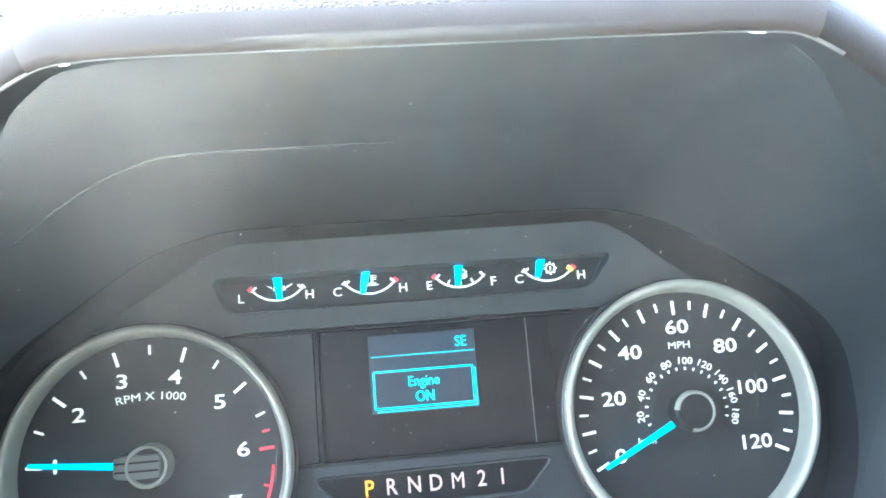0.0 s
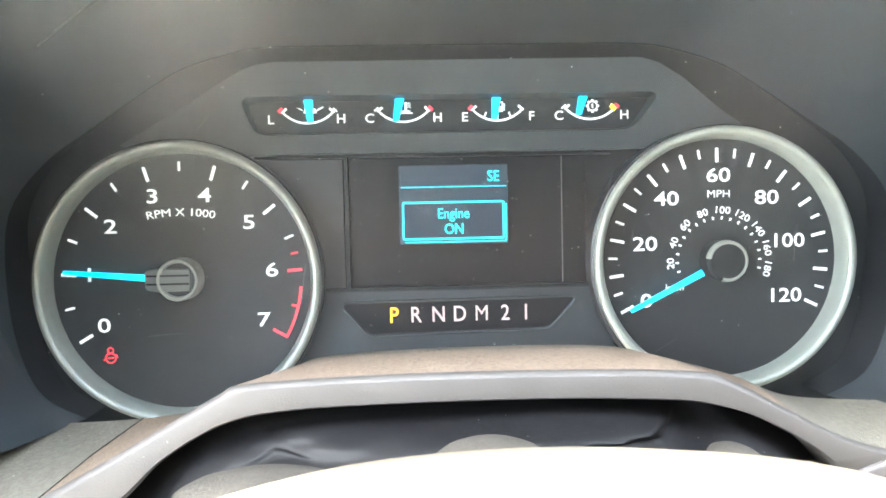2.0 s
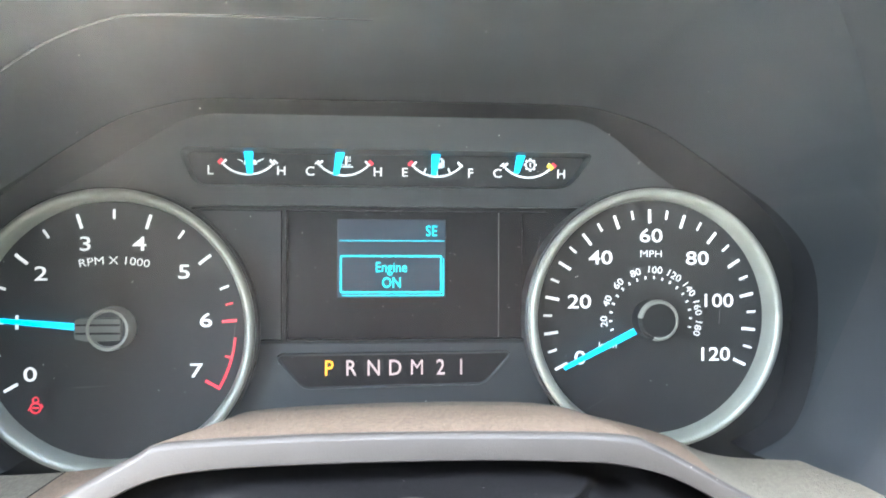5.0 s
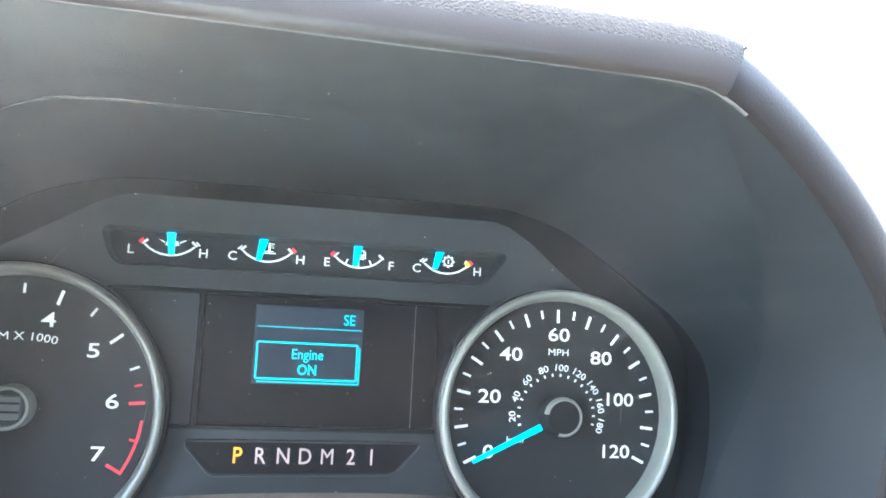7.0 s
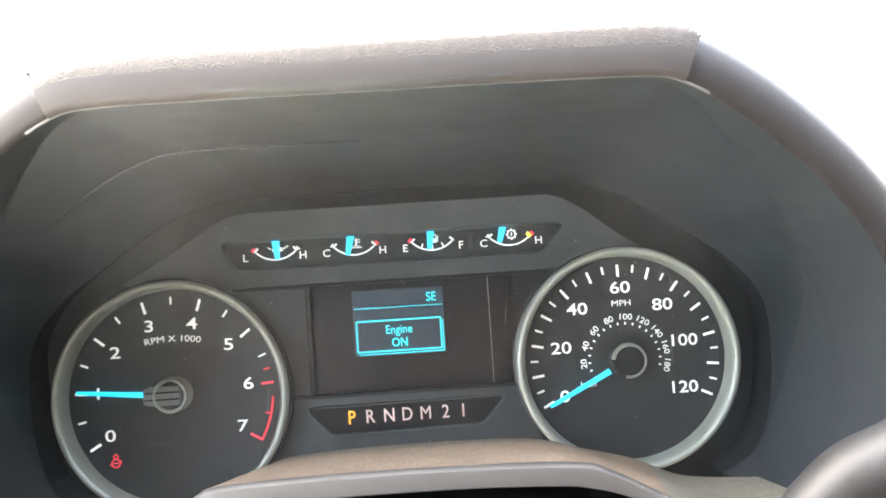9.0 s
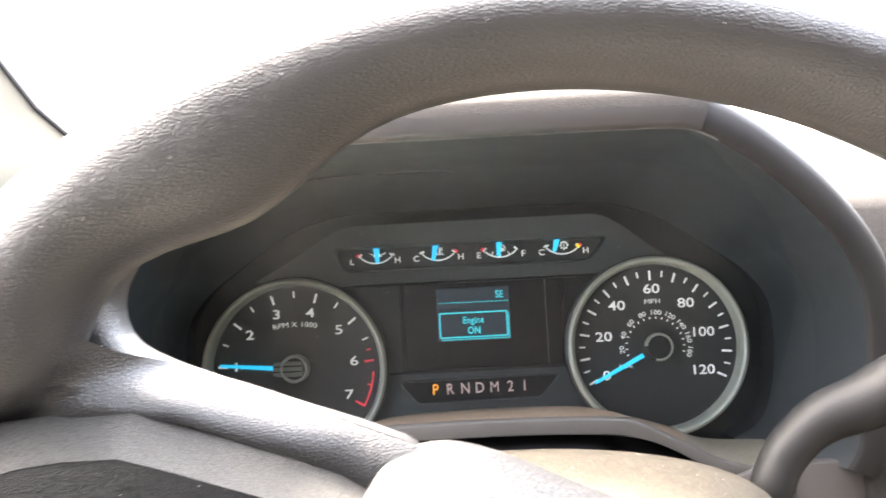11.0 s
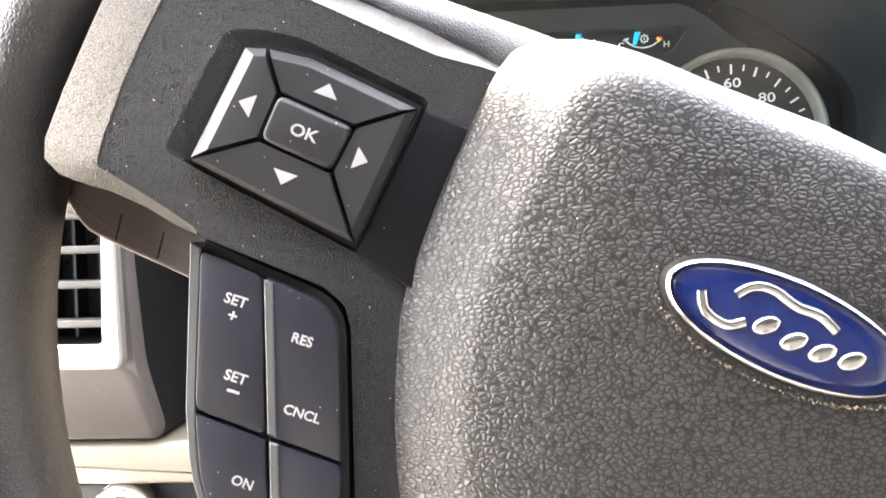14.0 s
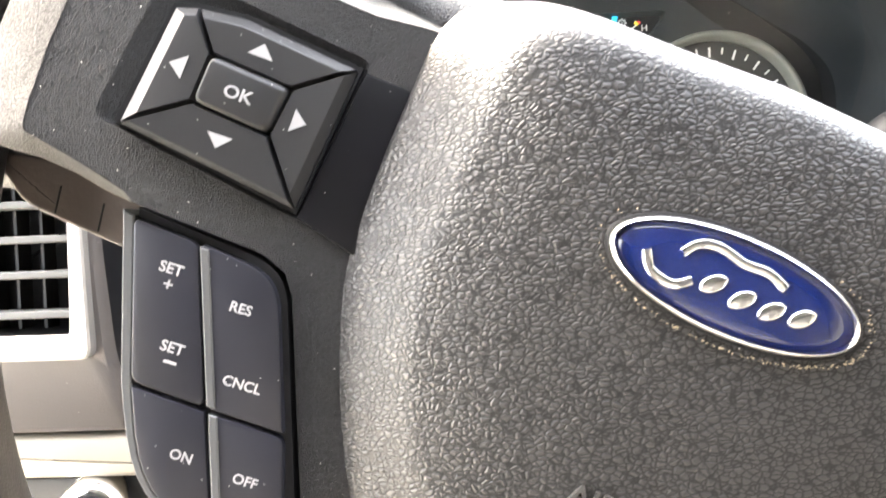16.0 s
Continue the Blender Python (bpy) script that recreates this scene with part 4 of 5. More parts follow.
rad = [0.0090 + 0.0015 * min(1, i / 14) + 0.0040 * max(0, min(1, (i - 16) / 14)) for i in range(len(path))]
part("shaft", tube(path, rad, 24), M_LEVER, lever, smooth=80)
part("collar", lathe(0.118, -0.094, [(0.0, -0.150), (0.012, -0.149), (0.0135, -0.145), (0.0135, -0.128)], 24), M_GRAINED, lever)

# ======== steering wheel, turned a little to the right ========
HUB, RIM, TURN = (0.012, -0.09), (0.010, -0.093), 25.6
CT, ST = math.cos(radians(TURN)), math.sin(radians(TURN))


def wheel(u, v):
    """From the wheel's own right and up to the dash frame's x and z."""
    return (HUB[0] + u * CT + v * ST, HUB[1] - u * ST + v * CT)


def own(x, z):
    dx, dz = x - HUB[0], z - HUB[1]
    return (dx * CT - dz * ST, dx * ST + dz * CT)


def mirror(poly, u0=0.007):
    return [wheel(2 * u0 - own(x, z)[0], own(x, z)[1]) for x, z in reversed(poly)]


sw = thing("steering_wheel", (HUB[0], -0.32, HUB[1]), "black leather steering wheel with switches, turned a little clockwise", "steering wheel")

# rim, thicker at the two thumb rests above the spokes
def near_angle(a, c, w):
    return math.exp(-((((math.degrees(a) - c + 180) % 360) - 180) / w) ** 2)


def rim_half(a, cb):
    """Half width of the rim at the angle a, towards the hub (cb < 0) or away from it."""
    if cb < 0:
        return 0.0130 + 0.0108 * (near_angle(a, 117, 9.5) + near_angle(a, 12, 9.5)) + 0.0110 * (near_angle(a, 139, 6.5) + near_angle(a, -10, 6.5))
    return 0.0130 + 0.0010 * (near_angle(a, 117, 9.5) + near_angle(a, 12, 9.5)) + 0.0045 * max(0.0, math.cos(a - radians(165))) ** 3


def rim_front(x, z):
    """Depth of the rim's face over the point, running off steeply beside it."""
    dx, dz = x - RIM[0], z - RIM[1]
    r = math.hypot(dx, dz) - 0.1745
    c = abs(r) / rim_half(math.atan2(dz, dx), r)
    return -0.347 - 0.0165 * math.sqrt(1 - c * c) if c < 1 else -0.347 + 0.03 * (c - 1)


def blend(a, b, k=0.0035):
    m = min(a, b)
    return m - k * math.log(math.exp((m - a) / k) + math.exp((m - b) / k))


rings, RSEG = [], 144
for i in range(RSEG + 1):
    a = radians(360 * i / RSEG)
    row = []
    for k in range(24):
        cb = math.cos(2 * math.pi * k / 24)
        r = 0.1745 + rim_half(a, cb) * cb
        row.append((RIM[0] + r * math.cos(a), -0.347 + 0.0165 * math.sin(2 * math.pi * k / 24), RIM[1] + r * math.sin(a)))
    rings.append(row)
part("rim", loft(rings), M_RIM, sw, "worn black leather rim", smooth=80)


def spoke_y(x, z=0.0):
    """Depth of the spoke's face, which turns towards the driver at its outer end."""
    return -0.3535 + 0.34 * (min(max(x, -0.132), -0.045) + 0.085)


def spoke_y_right(x, z=0.0):
    u, v = own(x, z)
    return spoke_y(*wheel(0.014 - u, v))


LEATHER = [(-0.0200, -0.0300), (-0.0250, -0.0166), (-0.0376, -0.0116), (-0.0531, -0.0056), (-0.0688, 0.0012), (-0.0775, 0.0045), (-0.0862, 0.0078), (-0.0967, 0.0130), (-0.1010, 0.0201), (-0.1004, 0.0285), (-0.0955, 0.0365), (-0.0875, 0.0425), (-0.0980, 0.0500), (-0.1150, 0.0300), (-0.1450, -0.0050), (-0.1600, -0.0450), (-0.1600, -0.0600), (-0.1460, -0.0590), (-0.1285, -0.0625), (-0.1150, -0.0660), (-0.0600, -0.0800), (-0.0300, -0.0700)]
LOWER = [(-0.0400, -0.0600), (-0.1040, -0.0630), (-0.1050, -0.0700), (-0.1070, -0.1200), (-0.1040, -0.1320), (-0.0970, -0.1430), (-0.0860, -0.1750), (-0.0740, -0.2200), (-0.0600, -0.2420), (-0.0350, -0.2420), (-0.0300, -0.1500)]
BEVEL_OUT = [(-0.1085, -0.0662), (-0.1140, -0.0630), (-0.1190, -0.0594), (-0.1262, -0.0556), (-0.1300, -0.0544), (-0.1365, -0.0518), (-0.1398, -0.0482), (-0.1396, -0.0440), (-0.1350, -0.0335), (-0.1291, -0.0203), (-0.1245, -0.0095), (-0.1205, -0.0040), (-0.1150, -0.0016), (-0.1000, -0.0008), (-0.0896, -0.0010), (-0.0810, -0.0050), (-0.0690, -0.0096), (-0.0540, -0.0164), (-0.0374, -0.0246), (-0.0200, -0.0335)]
BEVEL_IN = [(-0.1078, -0.0640), (-0.1122, -0.0604), (-0.1170, -0.0568), (-0.1240, -0.0518), (-0.1256, -0.0508), (-0.1260, -0.0500), (-0.1258, -0.0485), (-0.1245, -0.0440), (-0.1205, -0.0325), (-0.1165, -0.0230), (-0.1120, -0.0135), (-0.1105, -0.0113), (-0.1070, -0.0104), (-0.0983, -0.0098), (-0.0880, -0.0103), (-0.0792, -0.0137), (-0.0680, -0.0185), (-0.0538, -0.0244), (-0.0420, -0.0273), (-0.0200, -0.0362)]
PLATE = BEVEL_IN[5:] + [(-0.0350, -0.0470), (-0.0430, -0.0620), (-0.0490, -0.0773), (-0.0545, -0.1058), (-0.0580, -0.1420), (-0.0740, -0.1440), (-0.0752, -0.1400), (-0.0750, -0.0890), (-0.0762, -0.0835), (-0.0810, -0.0786), (-0.0930, -0.0728), (-0.1062, -0.0664)] + BEVEL_IN[:5]


WELL = [(-0.1090, -0.0486), (-0.0962, -0.0231), (-0.0905, -0.0231), (-0.0808, -0.0253), (-0.0572, -0.0368), (-0.0733, -0.0702)]


# opening edge of the spoke leather, and the line where it meets the plate
CROWN = [(-0.0050, -0.0245), (-0.0284, -0.0147), (-0.0376, -0.0111), (-0.0531, -0.0050), (-0.0688, 0.0018), (-0.0775, 0.0051), (-0.0862, 0.0084), (-0.0965, 0.0137), (-0.1004, 0.0203), (-0.0997, 0.0283), (-0.0949, 0.0361)]
FOOT = [(-0.0150, -0.0350), (-0.0340, -0.0268), (-0.0440, -0.0217), (-0.0575, -0.0151), (-0.0690, -0.0099), (-0.0820, -0.0047), (-0.0940, -0.0032), (-0.1100, -0.0015), (-0.1225, -0.0015), (-0.1330, 0.0080), (-0.1180, 0.0258)]
CROWN, FOOT = ([(p.x, p.y) for p in spline([(x, z, 0) for x, z in line], 4)] for line in (CROWN, FOOT))


def spoke(left):
    fix = (lambda p: p) if left else mirror
    yy = spoke_y if left else spoke_y_right
    own_side = (lambda x, z: z) if left else (lambda x, z: wheel(0.014 - own(x, z)[0], own(x, z)[1])[1])
    body = part("spoke", slab(fix(rounded(LEATHER, 0.004, 2)), lambda x, z: max(-0.3330, yy(x, z) + 0.0220) + 0.001 * min(1.0, max(0.0, (own_side(x, z) - 0.004) / 0.020)), -0.318, 0.0065, 5, 0.010), M_RIM, sw, "black leather covered spoke", smooth=60)
    part("lower_spoke", slab(fix(rounded(LOWER, 0.004, 2)), lambda x, z: max(-0.3460, yy(x, z) + 0.006), -0.322, 0.003, 3), M_GRAINED, body, "grained black lower spoke", smooth=60)
    plate_y = yy
    rim_of = fix(PLATE)
    hole = fix(rounded(inset_edges(WELL, (-0.0044, -0.0032, -0.0030, -0.0022, -0.0010, -0.0010)), 0.0022, 3))
    floor_of = fix(rounded(inset_edges(WELL, (-0.0014, -0.0012, -0.0012, -0.0010, -0.0006, -0.0006)), 0.0018, 3))
    bm = bmesh.new()
    loops = [[bm.verts.new((x, plate_y(x, z), z)) for x, z in rim_of], [bm.verts.new((x, yy(x, z), z)) for x, z in hole]]
    bmesh.ops.triangle_fill(bm, use_beauty=True, edges=[bm.edges.new((l[i], l[(i + 1) % len(l)])) for l in loops for i in range(len(l))])
    loft([[(x, plate_y(x, z), z) for x, z in rim_of], [(x, yy(x, z) + 0.012, z) for x, z in rim_of]], bm=bm)
    part("switch_plate", bm, M_GRAINED, body, "grained black switch plate", smooth=0)
    part("key_recess", loft([[(x, yy(x, z), z) for x, z in hole], [(x, yy(x, z) + 0.0012, z) for x, z in floor_of], [(x, yy(x, z) + 0.0016, z) for x, z in fix(rounded(inset(WELL, 0.002), 0.003, 3))]], True, False, True), M_GRAINED, body, "shallow recess", smooth=60)
    rows = []
    for k in range(21):
        s = k / 20
        row = []
        for e, f in zip(CROWN, FOOT):
            (ex, ez), (fx, fz) = (e, f) if left else (wheel(0.014 - own(*e)[0], own(*e)[1]), wheel(0.014 - own(*f)[0], own(*f)[1]))
            yf = max(-0.3470, yy(fx, fz) + 0.0125)
            x, z = ex + (fx - ex) * s, ez + (fz - ez) * s
            row.append((x, blend(yf + (-0.3215 - yf) * (1 - s) ** 2.2, rim_front(x, z)) - 0.0003, z))
        rows.append(row)
    part("spoke_leather", loft(rows, False), M_RIM, body, "rounded leather top of the spoke", smooth=80)
    rows = []
    for line, dy in ((BEVEL_OUT, 0.014), (BEVEL_OUT, 0.0055), (BEVEL_OUT, 0.0050), (BEVEL_IN, 0.0004), (BEVEL_IN, -0.0001), (BEVEL_IN, 0.002)):
        q = line if left else list(reversed(mirror(line)))
        k = 0.06 if dy == 0.0050 else 0.0
        o = BEVEL_IN if left else list(reversed(mirror(BEVEL_IN)))
        rows.append([(x + (u - x) * k, yy(x, z) + dy + ((0.0, 0.003, 0.006, 0.0078)[min(3, max(0, i - 10))] if line is BEVEL_OUT else 0.0), z + (w - z) * k) for i, ((x, z), (u, w)) in enumerate(zip(q, o))])
    part("plate_bevel", loft(rows, False), M_BEVEL, body, "sloping edge of the switch plate", smooth=50)
    return body


left_spoke, right_spoke = spoke(True), spoke(False)
under = part("spoke_back", slab(rounded([(-0.1560, -0.0500), (-0.1480, -0.0640), (-0.1360, -0.0700), (-0.1210, -0.0770), (-0.1090, -0.0840), (-0.1000, -0.0600)], 0.004, 3), -0.3340, -0.300, 0.0015, 3), M_UNDER, left_spoke, "brown grey rear cover of the spoke", smooth=60)
for sx, sz in ((-0.1395, -0.0640), (-0.1285, -0.0690)):
    part("cover_seam", slab([(sx, sz - 0.003), (sx + 0.0004, sz - 0.003), (sx + 0.0024, sz + 0.004), (sx + 0.0020, sz + 0.004)], -0.3342, -0.326), M_LEVER, under, smooth=0)

# five way key pad on the left spoke
PADKEYS = {"left_key": [(-0.1078, -0.0494), (-0.0956, -0.0241), (-0.0907, -0.0241), (-0.0881, -0.0349), (-0.0924, -0.0450)],
        "up_key": [(-0.0907, -0.0241), (-0.0812, -0.0262), (-0.0578, -0.0375), (-0.0723, -0.0422), (-0.0881, -0.0349)],
        "right_key": [(-0.0578, -0.0375), (-0.0731, -0.0694), (-0.0776, -0.0523), (-0.0723, -0.0422)],
        "down_key": [(-0.0731, -0.0694), (-0.1078, -0.0494), (-0.0924, -0.0450), (-0.0776, -0.0523)]}
part("key_well", slab(WELL, lambda x, z: spoke_y(x) - 0.0002, lambda x, z: spoke_y(x) + 0.003), M_BLACK, left_spoke, smooth=0)
MARK = {"left_key": (-0.0943, -0.0375, 180), "up_key": (-0.0780, -0.0345, 90), "right_key": (-0.0715, -0.0495, 0), "down_key": (-0.0874, -0.0532, 270)}
WIDE = {"left_key": (0.0032, 0.0022, 0.0003, 0.0003, 0.0003), "up_key": (0.0022, 0.0021, 0.0003, 0.0003, 0.0003), "right_key": (0.0018, 0.0003, 0.0003, 0.0003), "down_key": (0.0013, 0.0003, 0.0003, 0.0003)}
for name, poly in PADKEYS.items():
    q = inset(poly, 0.00032)
    part(name, loft([[(x, spoke_y(x) + 0.001, z) for x, z in q], [(x, spoke_y(x) - 0.0014, z) for x, z in q], [(x, spoke_y(x) - 0.0018, z) for x, z in inset_edges(q, [w * 0.07 for w in WIDE[name]])], [(x, spoke_y(x) - 0.0039, z) for x, z in inset_edges(q, [w * 0.95 for w in WIDE[name]])], [(x, spoke_y(x) - 0.0040, z) for x, z in inset_edges(q, [w * 1.08 for w in WIDE[name]])]], True, True, True), M_KEYPAD, left_spoke, smooth=14)
    mx, mz, a = MARK[name]
    a = radians(a - 21)
    tri = [(mx + 0.0022 * math.cos(a), mz + 0.0022 * math.sin(a))] + [(mx - 0.0004 * math.cos(a) + 0.0027 * math.cos(a + s), mz - 0.0004 * math.sin(a) + 0.0027 * math.sin(a + s)) for s in (radians(100), radians(-100))]
    part("arrow", slab(tri, lambda x, z: spoke_y(x) - 0.0042, lambda x, z: spoke_y(x) - 0.0037), M_PRINT, left_spoke, "white printed arrow", smooth=0)
OKP = rounded([(-0.0881, -0.0349), (-0.0723, -0.0422), (-0.0776, -0.0523), (-0.0924, -0.0450)], 0.0022, 4)
part("ok_key", slab(inset(OKP, 0.0001), lambda x, z: spoke_y(x) - 0.0049, lambda x, z: spoke_y(x) + 0.001, 0.0014, 3), M_KEYPAD, left_spoke, smooth=30)
part("key_text", lettering("OK", -0.0827, -0.0437, 0.0027, lambda x, z: spoke_y(x) - 0.0051, 1.05, turn=-22), M_PRINT, left_spoke, smooth=0)
part("side_blank", slab([(-0.0566, -0.0380), (-0.0472, -0.0416), (-0.0345, -0.0466), (-0.0450, -0.0640), (-0.0530, -0.0866), (-0.0640, -0.0780), (-0.0731, -0.0711)], lambda x, z: spoke_y(x) - 0.0014 - 0.05 * max(0.0, 0.0035 - abs(x + 0.0560) * 0.2), lambda x, z: spoke_y(x) + 0.001, 0.0008, 2), M_PIANO, left_spoke, "smooth black blank")

def key_y(x, z=0.0):
    return -0.3545 + 0.18 * (x + 0.0854)


# cruise switches
def corner(a, b, c, n=6):
    """Points of a round corner from a past b to c."""
    return [tuple(Vector(a) * (1 - t) ** 2 + Vector(b) * (2 * t * (1 - t)) + Vector(c) * t * t) for t in [k / n for k in range(n + 1)]]


SWK = {"set_key": [(-0.1076, -0.0690), (-0.0938, -0.0757), (-0.0944, -0.1128), (-0.1100, -0.1058)],
       "on_key": [(-0.1100, -0.1064), (-0.0944, -0.1134), (-0.0942, -0.1400)] + corner((-0.0990, -0.1382), (-0.1092, -0.1330), (-0.1098, -0.1170)),
       "resume_key": [(-0.0932, -0.0758)] + corner((-0.0842, -0.0803), (-0.0774, -0.0836), (-0.0772, -0.0910)) + [(-0.0775, -0.1200), (-0.0938, -0.1131)],
       "off_key": [(-0.0938, -0.1137), (-0.0775, -0.1206), (-0.0785, -0.1390), (-0.0805, -0.1420), (-0.0938, -0.1398)]}
part("key_well", slab([(-0.1070, -0.0672), (-0.0930, -0.0742)] + corner((-0.0835, -0.0788), (-0.0760, -0.0824), (-0.0760, -0.0905)) + [(-0.0765, -0.1400), (-0.0800, -0.1440), (-0.0950, -0.1415)] + corner((-0.0990, -0.1390), (-0.1092, -0.1335), (-0.1092, -0.1170)), lambda x, z: key_y(x) + 0.0022, lambda x, z: key_y(x) + 0.008), M_BLACK, left_spoke, smooth=0)
for name, poly in SWK.items():
    part(name, slab(rounded(inset(poly, 0.0002), 0.0022, 3) if len(poly) < 6 else inset(poly, 0.0002), lambda x, z: key_y(x), lambda x, z: key_y(x) + 0.006, 0.0006, 2), M_BUTTON, left_spoke, smooth=30)
for z0, z1 in ((-0.0766, -0.1122), (-0.1140, -0.1390)):
    x0 = -0.0932 - 0.0004
    part("silver_edge", slab([(x0, z0), (x0 + 0.0019, z0 - 0.0008), (x0 + 0.0016, z1 - 0.0008), (x0 - 0.0003, z1)], lambda x, z: key_y(x) - 0.0004, lambda x, z: key_y(x) + 0.002, 0.0003, 1), M_EDGE, left_spoke, "silver key edge", smooth=0)
part("silver_edge", slab([(-0.1097, -0.0676), (-0.1074, -0.0690), (-0.1099, -0.1062)] + corner((-0.1097, -0.1170), (-0.1091, -0.1329), (-0.0990, -0.1381)) + [(-0.0946, -0.1399), (-0.0946, -0.1405)] + corner((-0.0994, -0.1391), (-0.1107, -0.1338), (-0.1116, -0.1170)) + [(-0.1120, -0.1060)], lambda x, z: key_y(x) + 0.0004, lambda x, z: key_y(x) + 0.009, 0.0003, 1), M_EDGE, left_spoke, "silver key edge", smooth=0)
for text, x, z, h, a in (("SET", -0.0998, -0.0811, 0.0026, -21), ("+", -0.1007, -0.0846, 0.0030, -20), ("SET", -0.1004, -0.0987, 0.0026, -21),
                         ("RES", -0.0854, -0.0908, 0.0025, -20), ("CNCL", -0.0860, -0.1079, 0.0025, -21), ("ON", -0.0998, -0.1230, 0.0025, -23), ("OFF", -0.0863, -0.1297, 0.0025, -22)):
    part("key_text", lettering(text, x, z, h * 0.9, lambda x, z: key_y(x) - 0.0002, 1.0, turn=a), M_PRINT, left_spoke, smooth=0)
part("key_text", bar(-0.1012, -0.1020, -21, -0.0014, 0.0014, 0.0006, lambda x, z: key_y(x) - 0.0002), M_PRINT, left_spoke, smooth=0)

# airbag cover
half = [(0.007, 0.0595), (-0.020, 0.0583), (-0.0450, 0.0578), (-0.0610, 0.0545), (-0.0718, 0.0462), (-0.0738, 0.0350), (-0.0742, 0.0100), (-0.0738, -0.0190), (-0.0688, -0.0420), (-0.0605, -0.0620), (-0.0500, -0.0780), (-0.0380, -0.0900), (-0.0150, -0.0960), (0.007, -0.0970)]
pad = [Vector((u, v)) for u, v in [(p.x, p.y) for p in spline([(u, v, 0) for u, v in half], 4)]]
PAD = [wheel(p.x, p.y) for p in pad] + [wheel(0.014 - p.x, p.y) for p in reversed(pad[1:-1])]
CEN = wheel(0.007, -0.010)
rings = []
SIDE = ((0.975, -0.312), (0.990, -0.322), (0.990, -0.3405), (0.986, -0.3440), (0.970, -0.3463), (0.880, -0.3496), (0.815, -0.3527), (0.766, -0.3548), (0.744, -0.3556), (0.716, -0.3562), (0.60, -0.3583), (0.48, -0.3592), (0.32, -0.3598), (0.16, -0.3602))
UPPER = ((0.962, -0.305), (0.974, -0.313), (0.973, -0.3210), (0.950, -0.3280), (0.925, -0.3340), (0.885, -0.3415), (0.845, -0.3485), (0.81, -0.3530), (0.775, -0.3555), (0.735, -0.3568), (0.62, -0.3583), (0.48, -0.3592), (0.32, -0.3598), (0.16, -0.3602))
for (k0, y0), (k1, y1) in zip(SIDE, UPPER):
    row = []
    for x, z in PAD:
        u, v = own(x, z)
        s = min(1.0, max(0.0, (v - 0.030) / 0.025))
        s = s * s * (3 - 2 * s)
        k, y = k0 + (k1 - k0) * s, y0 + (y1 - y0) * s
        row.append((CEN[0] + (x - CEN[0]) * k, y, CEN[1] + (z - CEN[1]) * k))
    rings.append(row)
airbag = part("airbag_cover", loft(rings, True, True, True), M_LEATHER, sw, "pebbled black airbag cover", smooth=80)
AIRBAG_AT = (-0.0030, -0.1365)
part("embossed_text", lettering("AIRBAG", *AIRBAG_AT, 0.0046, -0.3592, 1.12, turn=-23, bold=0.0012), M_EMBOSS, airbag, "embossed lettering", smooth=0)

# oval badge
EC = (0.0206, -0.0890)


def oval(a, b, y):
    return [(EC[0] + a * math.cos(t) * CT + b * math.sin(t) * ST, y, EC[1] - a * math.cos(t) * ST + b * math.sin(t) * CT) for t in [2 * math.pi * k / 72 for k in range(72)]]


badge = part("badge", loft([oval(0.0284, 0.0117, -0.3585), oval(0.0282, 0.0115, -0.3605), oval(0.0276, 0.0109, -0.3612)], True, False, False), M_BLACK, sw, "blue oval badge with chrome border")
part("badge_field", loft([oval(0.0262, 0.0095, -0.3606), oval(0.0258, 0.0092, -0.3612), oval(0.0180, 0.0064, -0.3616), oval(0.0080, 0.0028, -0.3618)], True, False, True), M_BLUE, badge, "glossy blue enamel", smooth=80)
part("badge_border", loft([oval(0.0275, 0.0108, -0.3606), oval(0.0273, 0.0106, -0.3618), oval(0.0266, 0.0099, -0.3622), oval(0.0260, 0.0094, -0.3612)]), M_CHROME, badge, "chrome border", smooth=60)
# plain silver curves and ovals in place of the badge's script
STROKES = [([(-0.0125, 0.0022), (-0.0100, 0.0052), (-0.0060, 0.0062), (0.0000, 0.0050), (0.0050, 0.0052), (0.0095, 0.0036)], 0.0011), ([(-0.0195, 0.0000), (-0.0170, -0.0036), (-0.0120, -0.0046), (-0.0085, -0.0024)], 0.0011)]


def on_badge(u, v, y):
    return (EC[0] + u * CT + v * ST, y, EC[1] - u * ST + v * CT)


for line, r in STROKES:
    part("badge_stroke", tube([on_badge(p.x, p.y, -0.3619) for p in spline([(u, v, 0) for u, v in line], 6)], r, 8, 0.5), M_CHROME, badge, "silver stroke", smooth=80)
for u, v in ((-0.0042, -0.0012), (0.0024, -0.0020), (0.0088, -0.0018), (0.0150, -0.0008)):
    ring = [(u + 0.0022 * math.cos(t) + 0.0012 * math.sin(t), v + 0.0024 * math.sin(t)) for t in [2 * math.pi * k / 20 for k in range(20)]]
    part("badge_oval", loft([[on_badge(a, b, -0.3612) for a, b in ring], [on_badge(a, b, -0.3622) for a, b in ring], [on_badge(u + (a - u) * 0.8, v + (b - v) * 0.8, -0.3625) for a, b in ring]], True, False, True), M_CHROME, badge, "silver oval", smooth=60)
# crumbs of dirt caught round the badge
rnd, bm = random.Random(21), bmesh.new()
